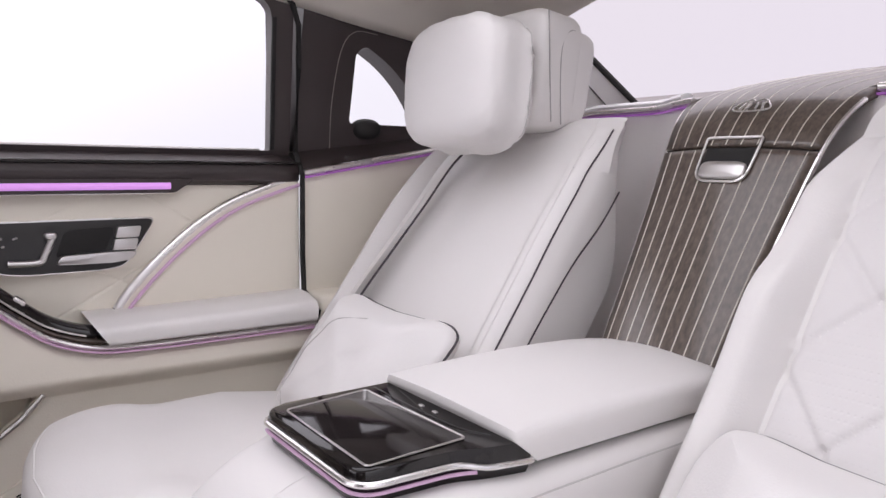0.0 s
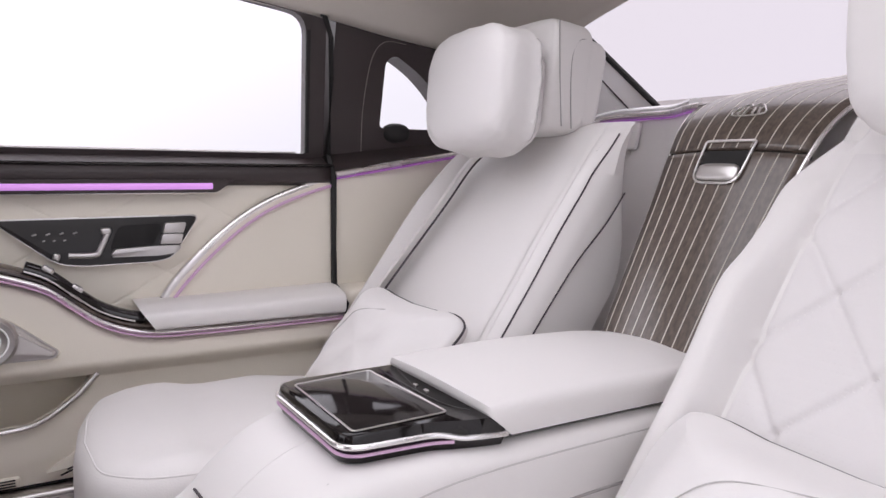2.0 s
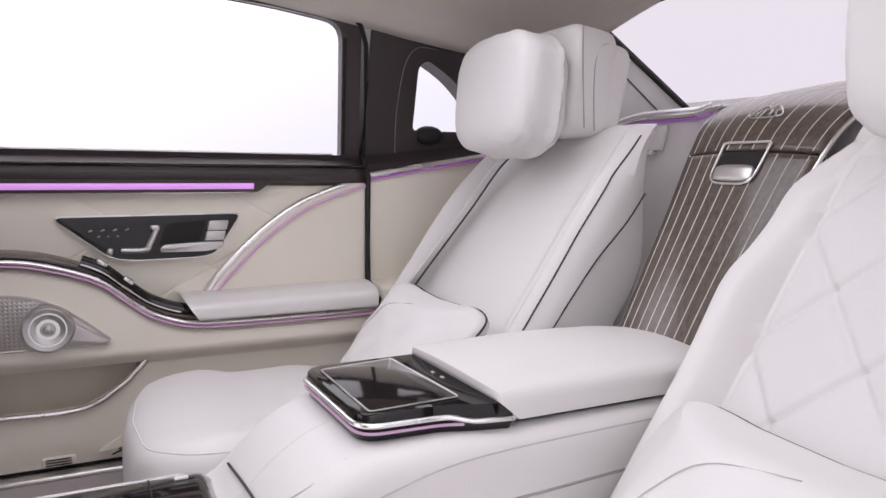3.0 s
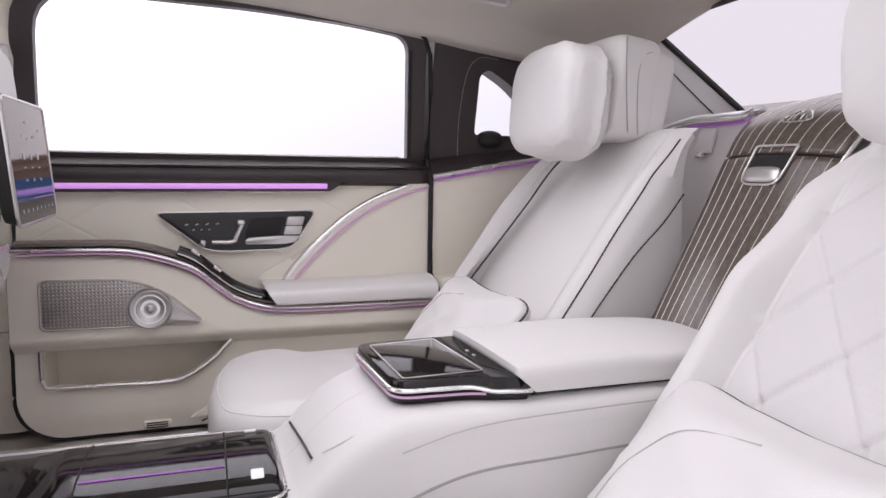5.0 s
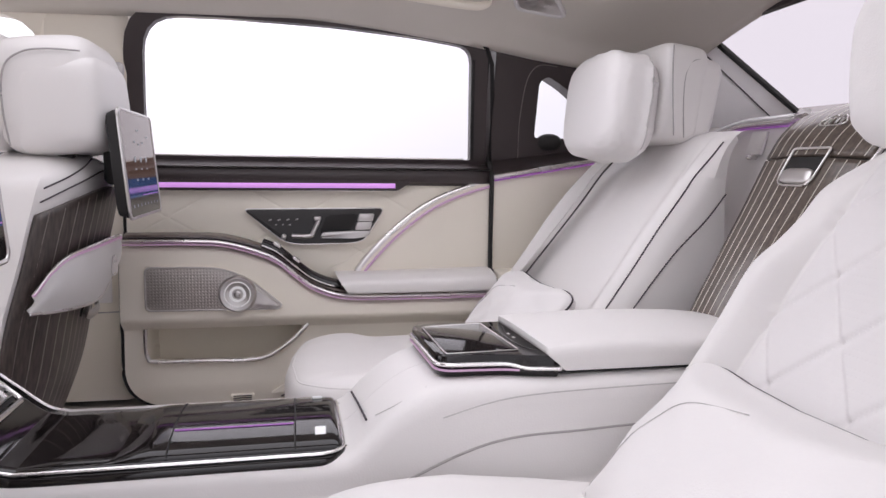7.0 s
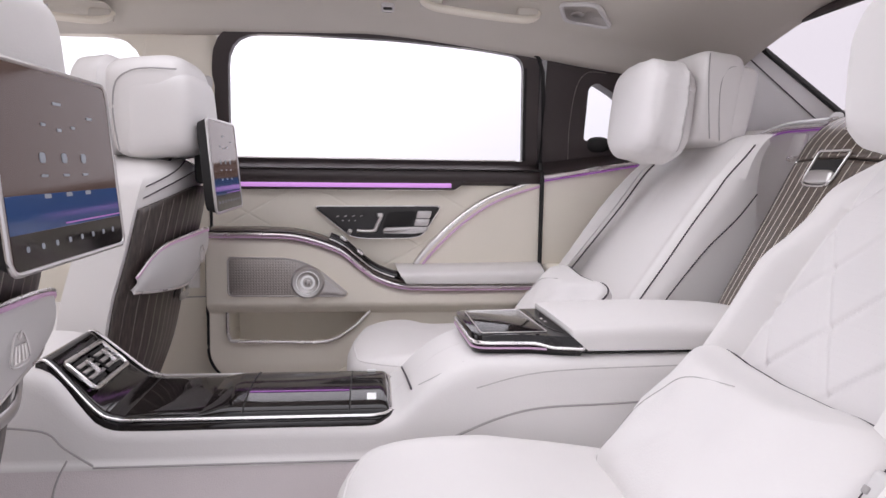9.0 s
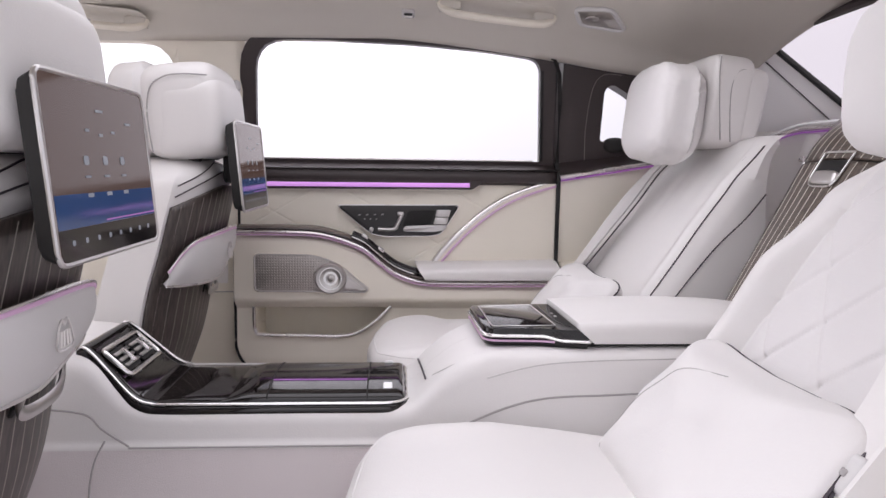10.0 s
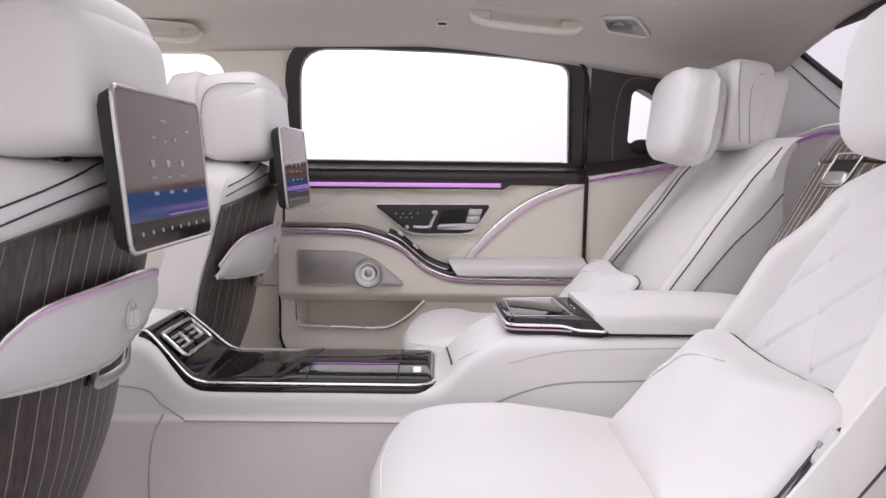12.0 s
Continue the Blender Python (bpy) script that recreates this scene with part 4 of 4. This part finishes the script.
bp = smooth_path([(0.846, 0.478, 0.716), (0.812, 0.500, 0.675), (0.768, 0.525, 0.60), (0.722, 0.545, 0.53), (0.66, 0.566, 0.44), (0.60, 0.57, 0.36)], 6)
for s in (1, -1):
    belt = thing("seat_belt", "white seat belt webbing across the rear seat", "seat belt", (0.7, s * 0.55, 0.4), "rear belts")
    part("webbing", tube([(x - 0.018, s * y, z + 0.004) for x, y, z in bp], (0.024, 0.0012), 8, up=(-0.75, s * 0.35, 0.6)), M_SEAT, belt)
    if s < 0:
        part("buckle", rbox((0.606, -0.580, 0.388), (0.022, 0.030, 0.046), 0.008, 3, (0, 32, 0)), M_SEATPLAS, belt, "white belt buckle")
        part("buckle_button", rbox((0.596, -0.580, 0.394), (0.004, 0.012, 0.008), 0.002, 2, (0, 32, 0)), M_SEAM, belt)
        part("buckle_stalk", tube([(0.590, -0.572, 0.375), (0.574, -0.574, 0.345), (0.556, -0.576, 0.31)], (0.010, 0.004), 8), M_PIPE, belt)
    if s > 0:
        part("webbing_edge", tube([(x - 0.014, s * (y - 0.025), z + 0.004) for x, y, z in bp], (0.0022, 0.0022), 6), M_PIPE, belt)

# ---- centre console ----
console = thing("centre_console", "white leather centre console with glossy black tray", "console", (0.1, 0, 0.10))
ctop = curve_of([(-0.62, 0.392), (-0.42, 0.392), (-0.36, 0.386), (-0.325, 0.374), (-0.285, 0.334), (-0.255, 0.309), (-0.21, 0.298), (0.0, 0.298), (0.15, 0.298), (0.185, 0.308), (0.215, 0.338), (0.25, 0.366), (0.29, 0.384), (0.35, 0.392), (0.80, 0.396)])
rings = []
for x in list(np.linspace(-0.62, 0.82, 110)):
    t = ctop(x)
    w = 0.128 + 0.006 * sstep(0.2, 0.35, x)
    wb = 0.165
    half = rounded([(wb, 0.09), (w + 0.012, 0.245), (w + 0.004, 0.252), (w, t - 0.0), (0.0, t + 0.003)], [0.001, 0.01, 0.01, 0.030, 0.001], 6)
    ring = [(x, y, z) for y, z in half] + [(x, -y, z) for y, z in half[::-1]]
    rings.append(ring)
part("body", loft(rings), M_SEAT, console)
for s in (1, -1):
    part("lower_side", sheet(lambda x, v: (x, s * (0.1665 - 0.0245 * v), 0.092 + 0.150 * v), np.linspace(-0.61, 0.80, 20), np.linspace(0, 1, 8)), M_SIDE, console, "rose-grey lower side cover")
part("low_seam", tube([(x, -0.1425, 0.246) for x in np.linspace(-0.26, 0.16, 20)], 0.0016, 6), M_SEAM, console)
part("front_seam", tube(smooth_path([(-0.26, -0.141, 0.248), (-0.30, -0.1385, 0.275), (-0.33, -0.137, 0.30), (-0.42, -0.138, 0.31)], 6), 0.0016, 6), M_SEAM, console)
part("carpet_seam", tube(smooth_path([(-0.295, -0.1425, 0.258), (-0.312, -0.1468, 0.22), (-0.318, -0.1557, 0.165), (-0.316, -0.1660, 0.10)], 6), 0.0016, 6), M_SEAM, console)
part("side_seam", tube(smooth_path([(0.17, -0.1395, 0.240), (0.245, -0.1385, 0.268), (0.33, -0.1372, 0.303), (0.40, -0.1365, 0.319), (0.50, -0.1362, 0.323), (0.60, -0.1360, 0.327), (0.80, -0.136, 0.332)], 6), 0.0018, 6), M_SEAM, console)
part("side_seam", tube(smooth_path([(0.30, -0.1345, 0.352), (0.40, -0.1347, 0.375), (0.58, -0.1347, 0.382), (0.80, -0.1347, 0.384)], 6), 0.0010, 6), M_STITCH, console)
part("nose_seam", tube(smooth_path([(0.215, -0.085, 0.343), (0.245, -0.100, 0.363), (0.285, -0.095, 0.383)], 6), 0.0008, 6), M_STITCH, console)
part("nose_gap", tube(smooth_path([(0.196, 0.085, 0.322), (0.20, 0.00, 0.330), (0.204, -0.07, 0.332)], 6), 0.0018, 6), M_PIPE, console)

tray_prof = smooth_path([(-0.350, 0.393), (-0.336, 0.390), (-0.30, 0.355), (-0.262, 0.318), (-0.235, 0.307), (-0.20, 0.305), (0.0, 0.305), (0.150, 0.305), (0.172, 0.306)], 6)


def tray_sheet(u, v):
    i = v * (len(tray_prof) - 1)
    k = min(int(i), len(tray_prof) - 2)
    p = tray_prof[k] * (1 - (i - k)) + tray_prof[k + 1] * (i - k)
    w = 0.112 - 0.02 * sstep(0.24, 0.35, -p[0])
    k = min(1.0, max(0.0, (p[0] - 0.137) / 0.035))
    return (p[0], u * (w - 0.032 * (1 - math.sqrt(1 - k * k * 0.999))), p[1])



tray = part("tray", sheet(tray_sheet, np.linspace(-1, 1, 12), np.linspace(0, 1, 160)), M_BLACK, console, "glossy black tray")
sol = tray.modifiers.new("thick", "SOLIDIFY")
sol.thickness, sol.offset = 0.012, -1
edge = [tray_sheet(-1.02, v) for v in np.linspace(0, 1, 140)] + [tray_sheet(u, 1.0) for u in np.linspace(-1, 1, 10)] + [tray_sheet(1.02, v) for v in np.linspace(1, 0, 140)]
part("tray_rim", tube(edge, (0.0028, 0.0028), 8), M_CHROME, console)
part("tray_band", tube([(x, y * 1.045, z - 0.010) for x, y, z in edge], (0.004, 0.0075), 8), M_BLACK, console)
part("tray_light", tube([(x, y * 1.065, z - 0.0185) for x, y, z in edge if x > -0.26], (0.0014, 0.0014), 6), M_LEDP, console)


def hump(x0, x1, w, h):
    def f(u, v):
        y = -math.cos(math.pi * u)
        k = sstep(0.0, 0.07, v * (x1 - x0)) * math.sqrt(max(0.0, 1 - max(0.0, 1 - (1 - v) * (x1 - x0) / 0.012) ** 2))
        return (x0 + v * (x1 - x0), y * w, 0.3055 + h * (max(0.0, 1 - y * y) ** 0.4) * k)
    return sheet(f, np.linspace(0, 1, 24), np.linspace(0, 1, 60))


part("cup_cover", hump(-0.145, 0.171, 0.100, 0.018), M_BLACK, console, "glossy black cup holder cover")
part("tray_pad", hump(-0.235, -0.08, 0.095, 0.007), M_BLACK, console)
for x in (-0.055, 0.107):
    part("cover_gap", tube([(x, -0.1 * math.cos(math.pi * u), 0.3058 + 0.018 * (math.sin(math.pi * u) ** 0.8)) for u in np.linspace(0.03, 0.97, 20)], 0.0012, 5), M_GAP, console)
part("cover_light", tube([(x, -0.042, 0.3228) for x in np.linspace(-0.053, 0.105, 6)], (0.0014, 0.0012), 6), M_LEDV, console)
for y in (-0.070, 0.072):
    part("lit_button", rbox((0.141, y, 0.3198), (0.015, 0.016, 0.004), 0.0015, 2, (math.copysign(26, -y), 0, 0)), M_WHITEBTN, console)
# two air vents in the sloping front
ang = 43
vc = Vector((-0.300, -0.006, 0.360))
vm = pose(vc.x, vc.y, vc.z, 0, ang, 0)
part("vent_frame", tube([vm @ Vector((a, b, 0.003)) for a, b in rounded([(-0.029, -0.070), (0.029, -0.070), (0.029, 0.070), (-0.029, 0.070)], 0.008, 4)], 0.0045, 8, closed=True), M_CHROME, console)
for k in (1, -1):
    part("vent_back", prism(rounded([(-0.022, k * 0.033 - 0.028), (0.022, k * 0.033 - 0.028), (0.022, k * 0.033 + 0.028), (-0.022, k * 0.033 + 0.028)], 0.005, 3), lambda a, b, d: vm @ Vector((a, b, d)), 0.001, 0.003), M_GAP, console)
    for a in (-0.012, 0.0, 0.012):
        part("vent_slat", rbox(vm @ Vector((a, k * 0.033, 0.006)), (0.007, 0.054, 0.0035), 0.0012, 2, (0, ang - 25, 0)), M_ALU, console)
    part("vent_knob", rbox(vm @ Vector((0, k * 0.033, 0.010)), (0.030, 0.010, 0.008), 0.003, 2, (0, ang, 0)), M_CHROME, console)

# ---- centre arm rest ----
arm = console


def pad_ring(x):
    k = 1.0
    if x > 0.74:
        k = 1 - 0.35 * ((x - 0.74) / 0.07) ** 2.2
    t = 0.440 - 0.010 * max(0.0, (0.452 - x) / 0.015) ** 2 + 0.006 * math.sin(min(1, max(0, (x - 0.44) / 0.35)) * math.pi)
    a = rounded([(-0.118, 0.402), (-0.119, t - 0.004), (0.0, t + 0.006), (0.112, t - 0.004), (0.112, 0.402)], [0.004, 0.018, 0.05, 0.018, 0.004], 6)
    sl = lambda z, y: x + (0.034 * (0.436 - z) / 0.030 if x < 0.5 else 0) + (0.004 * (-y / 0.12) if x < 0.5 else 0)
    return [(sl(z, y), y * k, z) for y, z in a]


part("pad", loft([pad_ring(x) for x in (0.437, 0.440, 0.448, 0.50, 0.56, 0.62, 0.68, 0.74, 0.77, 0.79, 0.802, 0.808)]), M_SEAT, arm, "white leather arm pad")
# black strip that darkens the joint under the pad like shade
part("pad_gap", rbox((0.63, -0.003, 0.4015), (0.33, 0.212, 0.009), 0.002, 1), M_GAP, arm)
unit = rounded([(0.300, -0.093), (0.395, -0.098), (0.425, -0.110), (0.470, -0.119), (0.452, 0.110), (0.292, 0.106)], [0.026, 0.02, 0.02, 0.002, 0.004, 0.024], 7)
part("unit_base", prism(unit, lambda a, b, d: (0.38 + (a - 0.38) * (1.0 if d > 0.40 else 0.97), b * (1.0 if d > 0.40 else 0.96), d), 0.394, 0.4075), M_BLACK, arm)
part("unit_top", prism(unit, lambda a, b, d: (0.38 + (a - 0.38) * (1.0 if d < 0.42 else 0.985), b * (1.0 if d < 0.42 else 0.975), d), 0.4085, 0.4245, 0.004, 3), M_BLACK, arm, "piano black control unit")
loop = rounded([(0.470, -0.1195), (0.425, -0.1105), (0.395, -0.0985), (0.2995, -0.0935), (0.2915, 0.1065), (0.452, 0.1105)], [0.002, 0.02, 0.02, 0.026, 0.024, 0.002], 9)
zrim = lambda a, b: 0.4115 - 0.005 * sstep(0.395, 0.43, a) * (b < 0)
part("unit_rim", tube([(a, b, zrim(a, b)) for a, b in loop], (0.0030, 0.0030), 8), M_CHROME, arm)
part("unit_light", tube([(a, b * 1.004, 0.4035) for a, b in loop if a < 0.415 and b < 0.095], (0.0018, 0.0018), 8), M_LEDP, arm, "pink light line")
scr = rounded([(0.313, -0.086), (0.421, -0.080), (0.410, 0.094), (0.309, 0.080)], 0.006, 4)
part("touch_screen", prism(scr, lambda a, b, d: (a, b, d), 0.4235, 0.4258, 0.0008), M_SCREEN, arm)
part("screen_frame", tube([(a, b, 0.4258) for a, b in scr], (0.0014, 0.0009), 6, closed=True), M_ALU, arm)
for y in (-0.006, 0.018):
    part("button", rbox((0.436 - 0.05 * (y - 0.006), y, 0.4250), (0.005, 0.007, 0.002), 0.0008, 1), M_ALU, arm)
part("button_ridge", tube(smooth_path([(0.446, -0.085, 0.4240), (0.430, -0.05, 0.4248), (0.424, 0.03, 0.4248), (0.425, 0.10, 0.4240)], 6), (0.0012, 0.0010), 6), M_PANELBLACK, arm)

# ---- front seats ----
fs_x = curve_of([(0.08, -0.395), (0.14, -0.368), (0.29, -0.310), (0.42, -0.281), (0.525, -0.250), (0.62, -0.228), (0.68, -0.220), (0.74, -0.235)])


def fs_w(z):
    return 0.205 - 0.03 * sstep(0.55, 0.72, z) - 0.012 * (1 - sstep(0.10, 0.30, z))


def shell_x(u, z, lift=0.0):
    """Rear face of a front seat: u from -1 to 1 across."""
    return fs_x(z) - 0.055 * abs(u) ** 2.6 + lift


def top_z(u):
    return 0.685 - 0.055 * abs(u) ** 2.2


def shoulder(z):
    """Share of the full width that the rounded shoulder keeps."""
    return math.sqrt(max(0.05, 1 - max(0.0, (z - 0.635) / 0.067) ** 2))


def fall(z):
    return 0.035 * max(0.0, (z - 0.65) / 0.05) ** 2


def front_seat(s):
    c = s * 0.40
    seat = thing("car_seat", "white leather front seat with pinstriped dark wood back shell", "car seat", (-0.4, c, 0.10), "front seats")
    zs = np.linspace(0.10, 0.7005, 60)
    rings = []
    for z in list(zs):
        w = fs_w(z)
        k = shoulder(z)
        r = [(shell_x(u, z, -0.012 - fall(z)), c + u * w * k, z) for u in np.linspace(-1, 1, 20)]
        r += [(fs_x(z) - 0.16, c + u * w * 0.96 * k, z) for u in np.linspace(1, -1, 8)]
        rings.append(r)
    part("backrest", loft(rings), M_SEAT, seat)

    def wood_sheet(u, v):
        hi = 0.638 - 0.040 * abs(u) ** 2
        lo = 0.12 + 0.11 * abs(u) ** 2.4
        z = lo + (hi - lo) * v
        return (shell_x(u, z, -0.004), c + u * fs_w(z) * 0.985, z)

    shell = part("back_shell", sheet(wood_sheet, np.linspace(-1, 1, 30), np.linspace(0, 1, 30)), M_WOODSEAT, seat, "dark wood back shell")
    sol = shell.modifiers.new("thick", "SOLIDIFY")
    sol.thickness, sol.offset = 0.01, 0
    for i in range(15):
        u = -0.93 + 1.86 * i / 14
        part("inlay_stripe", tube([Vector(wood_sheet(u, v)) + Vector((0.0052, 0, 0.0)) for v in np.linspace(0.01, 0.99, 20)], (0.0010, 0.0006), 6), M_INLAYDIM, shell)
    part("shell_trim", tube([Vector(wood_sheet(u, 0.0)) + Vector((0.004, 0, 0)) for u in np.linspace(-1, 1, 24)], 0.0045, 8), M_CHROME, seat)
    # padded shoulder with two piped seams
    for z0 in (0.690, 0.668):
        us = np.linspace(-0.95, 0.95, 30)
        zz = [z0 - 0.055 * abs(u) ** 2 for u in us]
        part("shoulder_seam", tube([(shell_x(u, z, -0.0112 - fall(z)), c + u * fs_w(z) * shoulder(z), z) for u, z in zip(us, zz)], 0.0013, 6), M_PIPE, seat)


    # pocket panel
    def pocket_sheet(u, v):
        hi = 0.540 - (0.045 * u ** 2.5 if u > 0 else 0.016 * u * u + 0.055 * u ** 10)
        lo = 0.428 + 0.012 * abs(u) ** 2 + 0.022 * sstep(-0.05, 0.35, u)
        z = lo + (hi - lo) * v
        return (shell_x(u, z, 0.022 + 0.010 * math.sin(math.pi * min(1, v * 0.9 + 0.1))), c + u * fs_w(z) * 0.985, z)

    pk = part("pocket_panel", sheet(pocket_sheet, np.linspace(-1, 1, 26), np.linspace(0, 1, 12)), M_SEATPLAS, seat, "white pocket cover with plain round badge")
    sol = pk.modifiers.new("thick", "SOLIDIFY")
    sol.thickness, sol.offset = 0.010, -1
    part("pocket_light", tube([Vector(pocket_sheet(u, 0.99)) for u in np.linspace(-1, 1, 26)], 0.0030, 8), M_LEDP, pk)
    part("pocket_edge", tube([Vector(pocket_sheet(u, 0.0)) for u in np.linspace(-1, 1, 26)], 0.0028, 8), M_CHROME, pk)
    part("pocket_edge", tube([Vector(pocket_sheet(u, 1.04)) for u in np.linspace(-1, 1, 26)], 0.0025, 8), M_CHROME, pk)
    ctr = Vector(pocket_sheet(-0.02, 0.55))
    badge(lambda a, b: (ctr.x + 0.005, ctr.y + a * 0.70, ctr.z + (b - 0.01) * 1.2), pk)
    # black plate on the shell, standing for the shaded pull hollow
    part("pull_recess", prism(rounded([(-0.020, 0.396), (0.196, 0.404), (0.196, 0.462), (0.0, 0.462)], 0.006), lambda a, b, d: (shell_x(a / 0.205, b, d), c + a, b), -0.002, 0.004), M_GAP, seat)
    part("pull_lip", tube(smooth_path([(shell_x(a / 0.205, b, 0.012), c + a, b) for a, b in ((-0.024, 0.440), (-0.016, 0.405), (0.02, 0.394), (0.10, 0.394), (0.20, 0.406))], 6), (0.004, 0.009), 8), M_ALU, seat)
    # head restraint
    hr = part("headrest", cushion(pose(-0.298, c, 0.797, 0, -5, 0), (0.086, 0.1305, 0.102), 0.46, 0.46, 72, 44), M_SEAT, seat)
    part("rear_shell", cushion(pose(-0.280, c, 0.780, 0, -5, 0), (0.077, 0.1325, 0.085), 0.36, 0.42, 72, 44), M_SEAT, hr)
    for k in (1, -1):
        part("band_seam", tube(smooth_path([(-0.345, c + k * 0.1322, 0.708), (-0.354, c + k * 0.1328, 0.780), (-0.348, c + k * 0.1325, 0.836), (-0.322, c + k * 0.1312, 0.860), (-0.285, c + k * 0.1290, 0.867), (-0.235, c + k * 0.1270, 0.866)], 8), 0.0016, 6), M_SEAM, hr)
        part("post", rbox((-0.285, c + k * 0.055, 0.695), (0.030, 0.026, 0.050), 0.008, 2), M_DARK, seat)
    # dark slab stands for the shadow under the head restraint
    part("neck_gap", rbox((-0.292, c, 0.699), (0.06, 0.15, 0.008), 0.003), M_DARK, seat)
    part("front_pillow", cushion(pose(-0.400, c, 0.80, 0, -4, 0), (0.05, 0.13, 0.10), 0.55, 0.5, 36, 20, head_pillow), M_PILLOW, seat)
    part("squab", cushion(pose(-0.68, c, 0.26), (0.27, 0.22, 0.10), 0.4, 0.35, 40, 20), M_SEAT, seat)
    part("seat_base", rbox((-0.62, c, 0.14), (0.46, 0.38, 0.12), 0.03), M_SEATPLAS, seat)
    return seat


front_seat(1), front_seat(-1)


# ---- screens on the front seat backs ----
def tablet(c):
    tb = thing("rear_screen", "black rear seat touch screen with silver frame and lit icons", "screen", (-0.17, c, 0.6), "rear screens")
    m = pose(-0.172, c, 0.681, 0, -5, 0)
    out = rounded([(-0.136, -0.094), (0.136, -0.094), (0.136, 0.094), (-0.136, 0.094)], 0.014, 6)
    put = lambda a, b, d: m @ Vector((d, a, b))
    part("housing", prism(out, lambda a, b, d: put(a * (1 if d > -0.012 else 0.93), b * (1 if d > -0.012 else 0.93), d), -0.022, -0.002, 0.004, 3), M_GAP, tb)
    part("frame", tube([put(a, b, 0.0) for a, b in out], 0.0030, 8, closed=True), M_ALU, tb, "silver frame")
    # warm glow of this glass stands for the reflected cabin
    sc = part("display", prism(out, lambda a, b, d: put(a * 0.985, b * 0.98, d), -0.002, 0.0012), M_DISPLAY, tb)
    part("lit_band", prism([(-0.131, -0.060), (0.131, -0.060), (0.131, -0.026), (-0.131, -0.026)], put, 0.0012, 0.0016), M_BLUE, sc, "blue lit band")
    part("dark_bar", prism(rounded([(-0.131, -0.0915), (0.131, -0.0915), (0.131, -0.0604), (-0.131, -0.0604)], [0.010, 0.010, 0.001, 0.001], 4), put, 0.0012, 0.0016), M_SCREEN, sc, "black bar under the band")
    # glowing violet strip paints a light line reflected in the glass
    part("glow_line", prism([(-0.02, -0.0575), (0.131, -0.0575), (0.131, -0.0560), (-0.02, -0.0560)], put, 0.0012, 0.0020), M_LEDV, sc)

    def mark(name, a, b, w, h):
        w, h = w * 0.75, h * 0.75
        part(name, prism(rounded([(a - w, b - h), (a + w, b - h), (a + w, b + h), (a - w, b + h)], min(w, h) * 0.7, 3), put, 0.0012, 0.0021), M_ICON, sc)

    for i in range(8):
        mark("icon", -0.104 + i * 0.0295, -0.074, 0.0038, 0.0036)
    for i in range(3):
        mark("icon", -0.051 + i * 0.048, 0.008, 0.0075, 0.0065)
        mark("caption_bar", -0.051 + i * 0.048, -0.009, 0.0085, 0.0016)
        mark("caption_bar", -0.051 + i * 0.048, -0.0285, 0.0090, 0.0028)
        mark("caption_bar", -0.040 + i * 0.034, 0.040 - 0.004 * (i % 2), 0.0060, 0.0020)
    mark("title_bar", -0.004, 0.062, 0.012, 0.0018)
    mark("title_bar", 0.075, 0.052, 0.010, 0.0018)
    part("bracket", rbox(put(0, 0, -0.03), (0.05, 0.10, 0.07), 0.01, 2), M_GAP, tb)
    return tb


tablet(-0.40), tablet(0.40)

# ---- roof fittings ----
def on_roof(x, y, d=0.0):
    return Vector((x, y, roof_z(x, y) - d))


gh = thing("grab_handle", "beige folding grab handle on the headliner", "handle", on_roof(0.39, 0.50), "grab handles")
part("bar", tube(smooth_path([on_roof(0.257, 0.515, 0.004), on_roof(0.262, 0.505, 0.020), on_roof(0.29, 0.495, 0.034), on_roof(0.39, 0.492, 0.038), on_roof(0.49, 0.495, 0.034), on_roof(0.520, 0.505, 0.020), on_roof(0.526, 0.515, 0.004)], 6), (0.011, 0.009), 10), M_CREAM, gh)
for x in (0.278, 0.504):
    part("mount", rbox(on_roof(x, 0.515, 0.012), (0.05, 0.035, 0.024), 0.006, 2, (-15, 0, 0)), M_ROOF, gh)
part("pocket", prism(rounded([(0.25, 0.475), (0.53, 0.475), (0.53, 0.54), (0.25, 0.54)], 0.02, 5), lambda a, b, d: on_roof(a, b, d), -0.002, 0.0015, 0.001), M_ROOF, gh)
copy_thing(gh, pose(*on_roof(-0.60, 0.585)))
rl = thing("reading_lamp", "oval roof lamp with a chrome rim", "lamp", on_roof(0.63, 0.50))
lp = rounded([(0.600, 0.528), (0.712, 0.519), (0.648, 0.434), (0.570, 0.461)], [0.018, 0.026, 0.022, 0.018], 6)
part("rim", tube([on_roof(a, b, 0.004) for a, b in lp], 0.006, 8, closed=True), M_SEATPLAS, rl)
part("lens", prism(lp, lambda a, b, d: on_roof(a, b, d), -0.002, 0.006, 0.002), M_GRILLE, rl)
part("spot", disc(on_roof(0.618, 0.486, 0.006), 0.016, 0.004, (0, -0.2, -1)), M_ALU, rl)
rh = thing("roof_hook", "small chrome hook in a beige roof socket", "hook", on_roof(0.18, 0.580))
part("socket", rbox(on_roof(0.179, 0.580, 0.002), (0.032, 0.034, 0.012), 0.004, 2, (-17, 0, 0)), M_SEATPLAS, rh)
# black block drawn as the shaded inside of the socket
part("recess", rbox(on_roof(0.179, 0.580, 0.007), (0.022, 0.024, 0.006), 0.002, 1, (-17, 0, 0)), M_GAP, rh)
part("bar", rbox(on_roof(0.179, 0.580, 0.010), (0.022, 0.008, 0.006), 0.002, 1, (-17, 0, 0)), M_CHROME, rh)
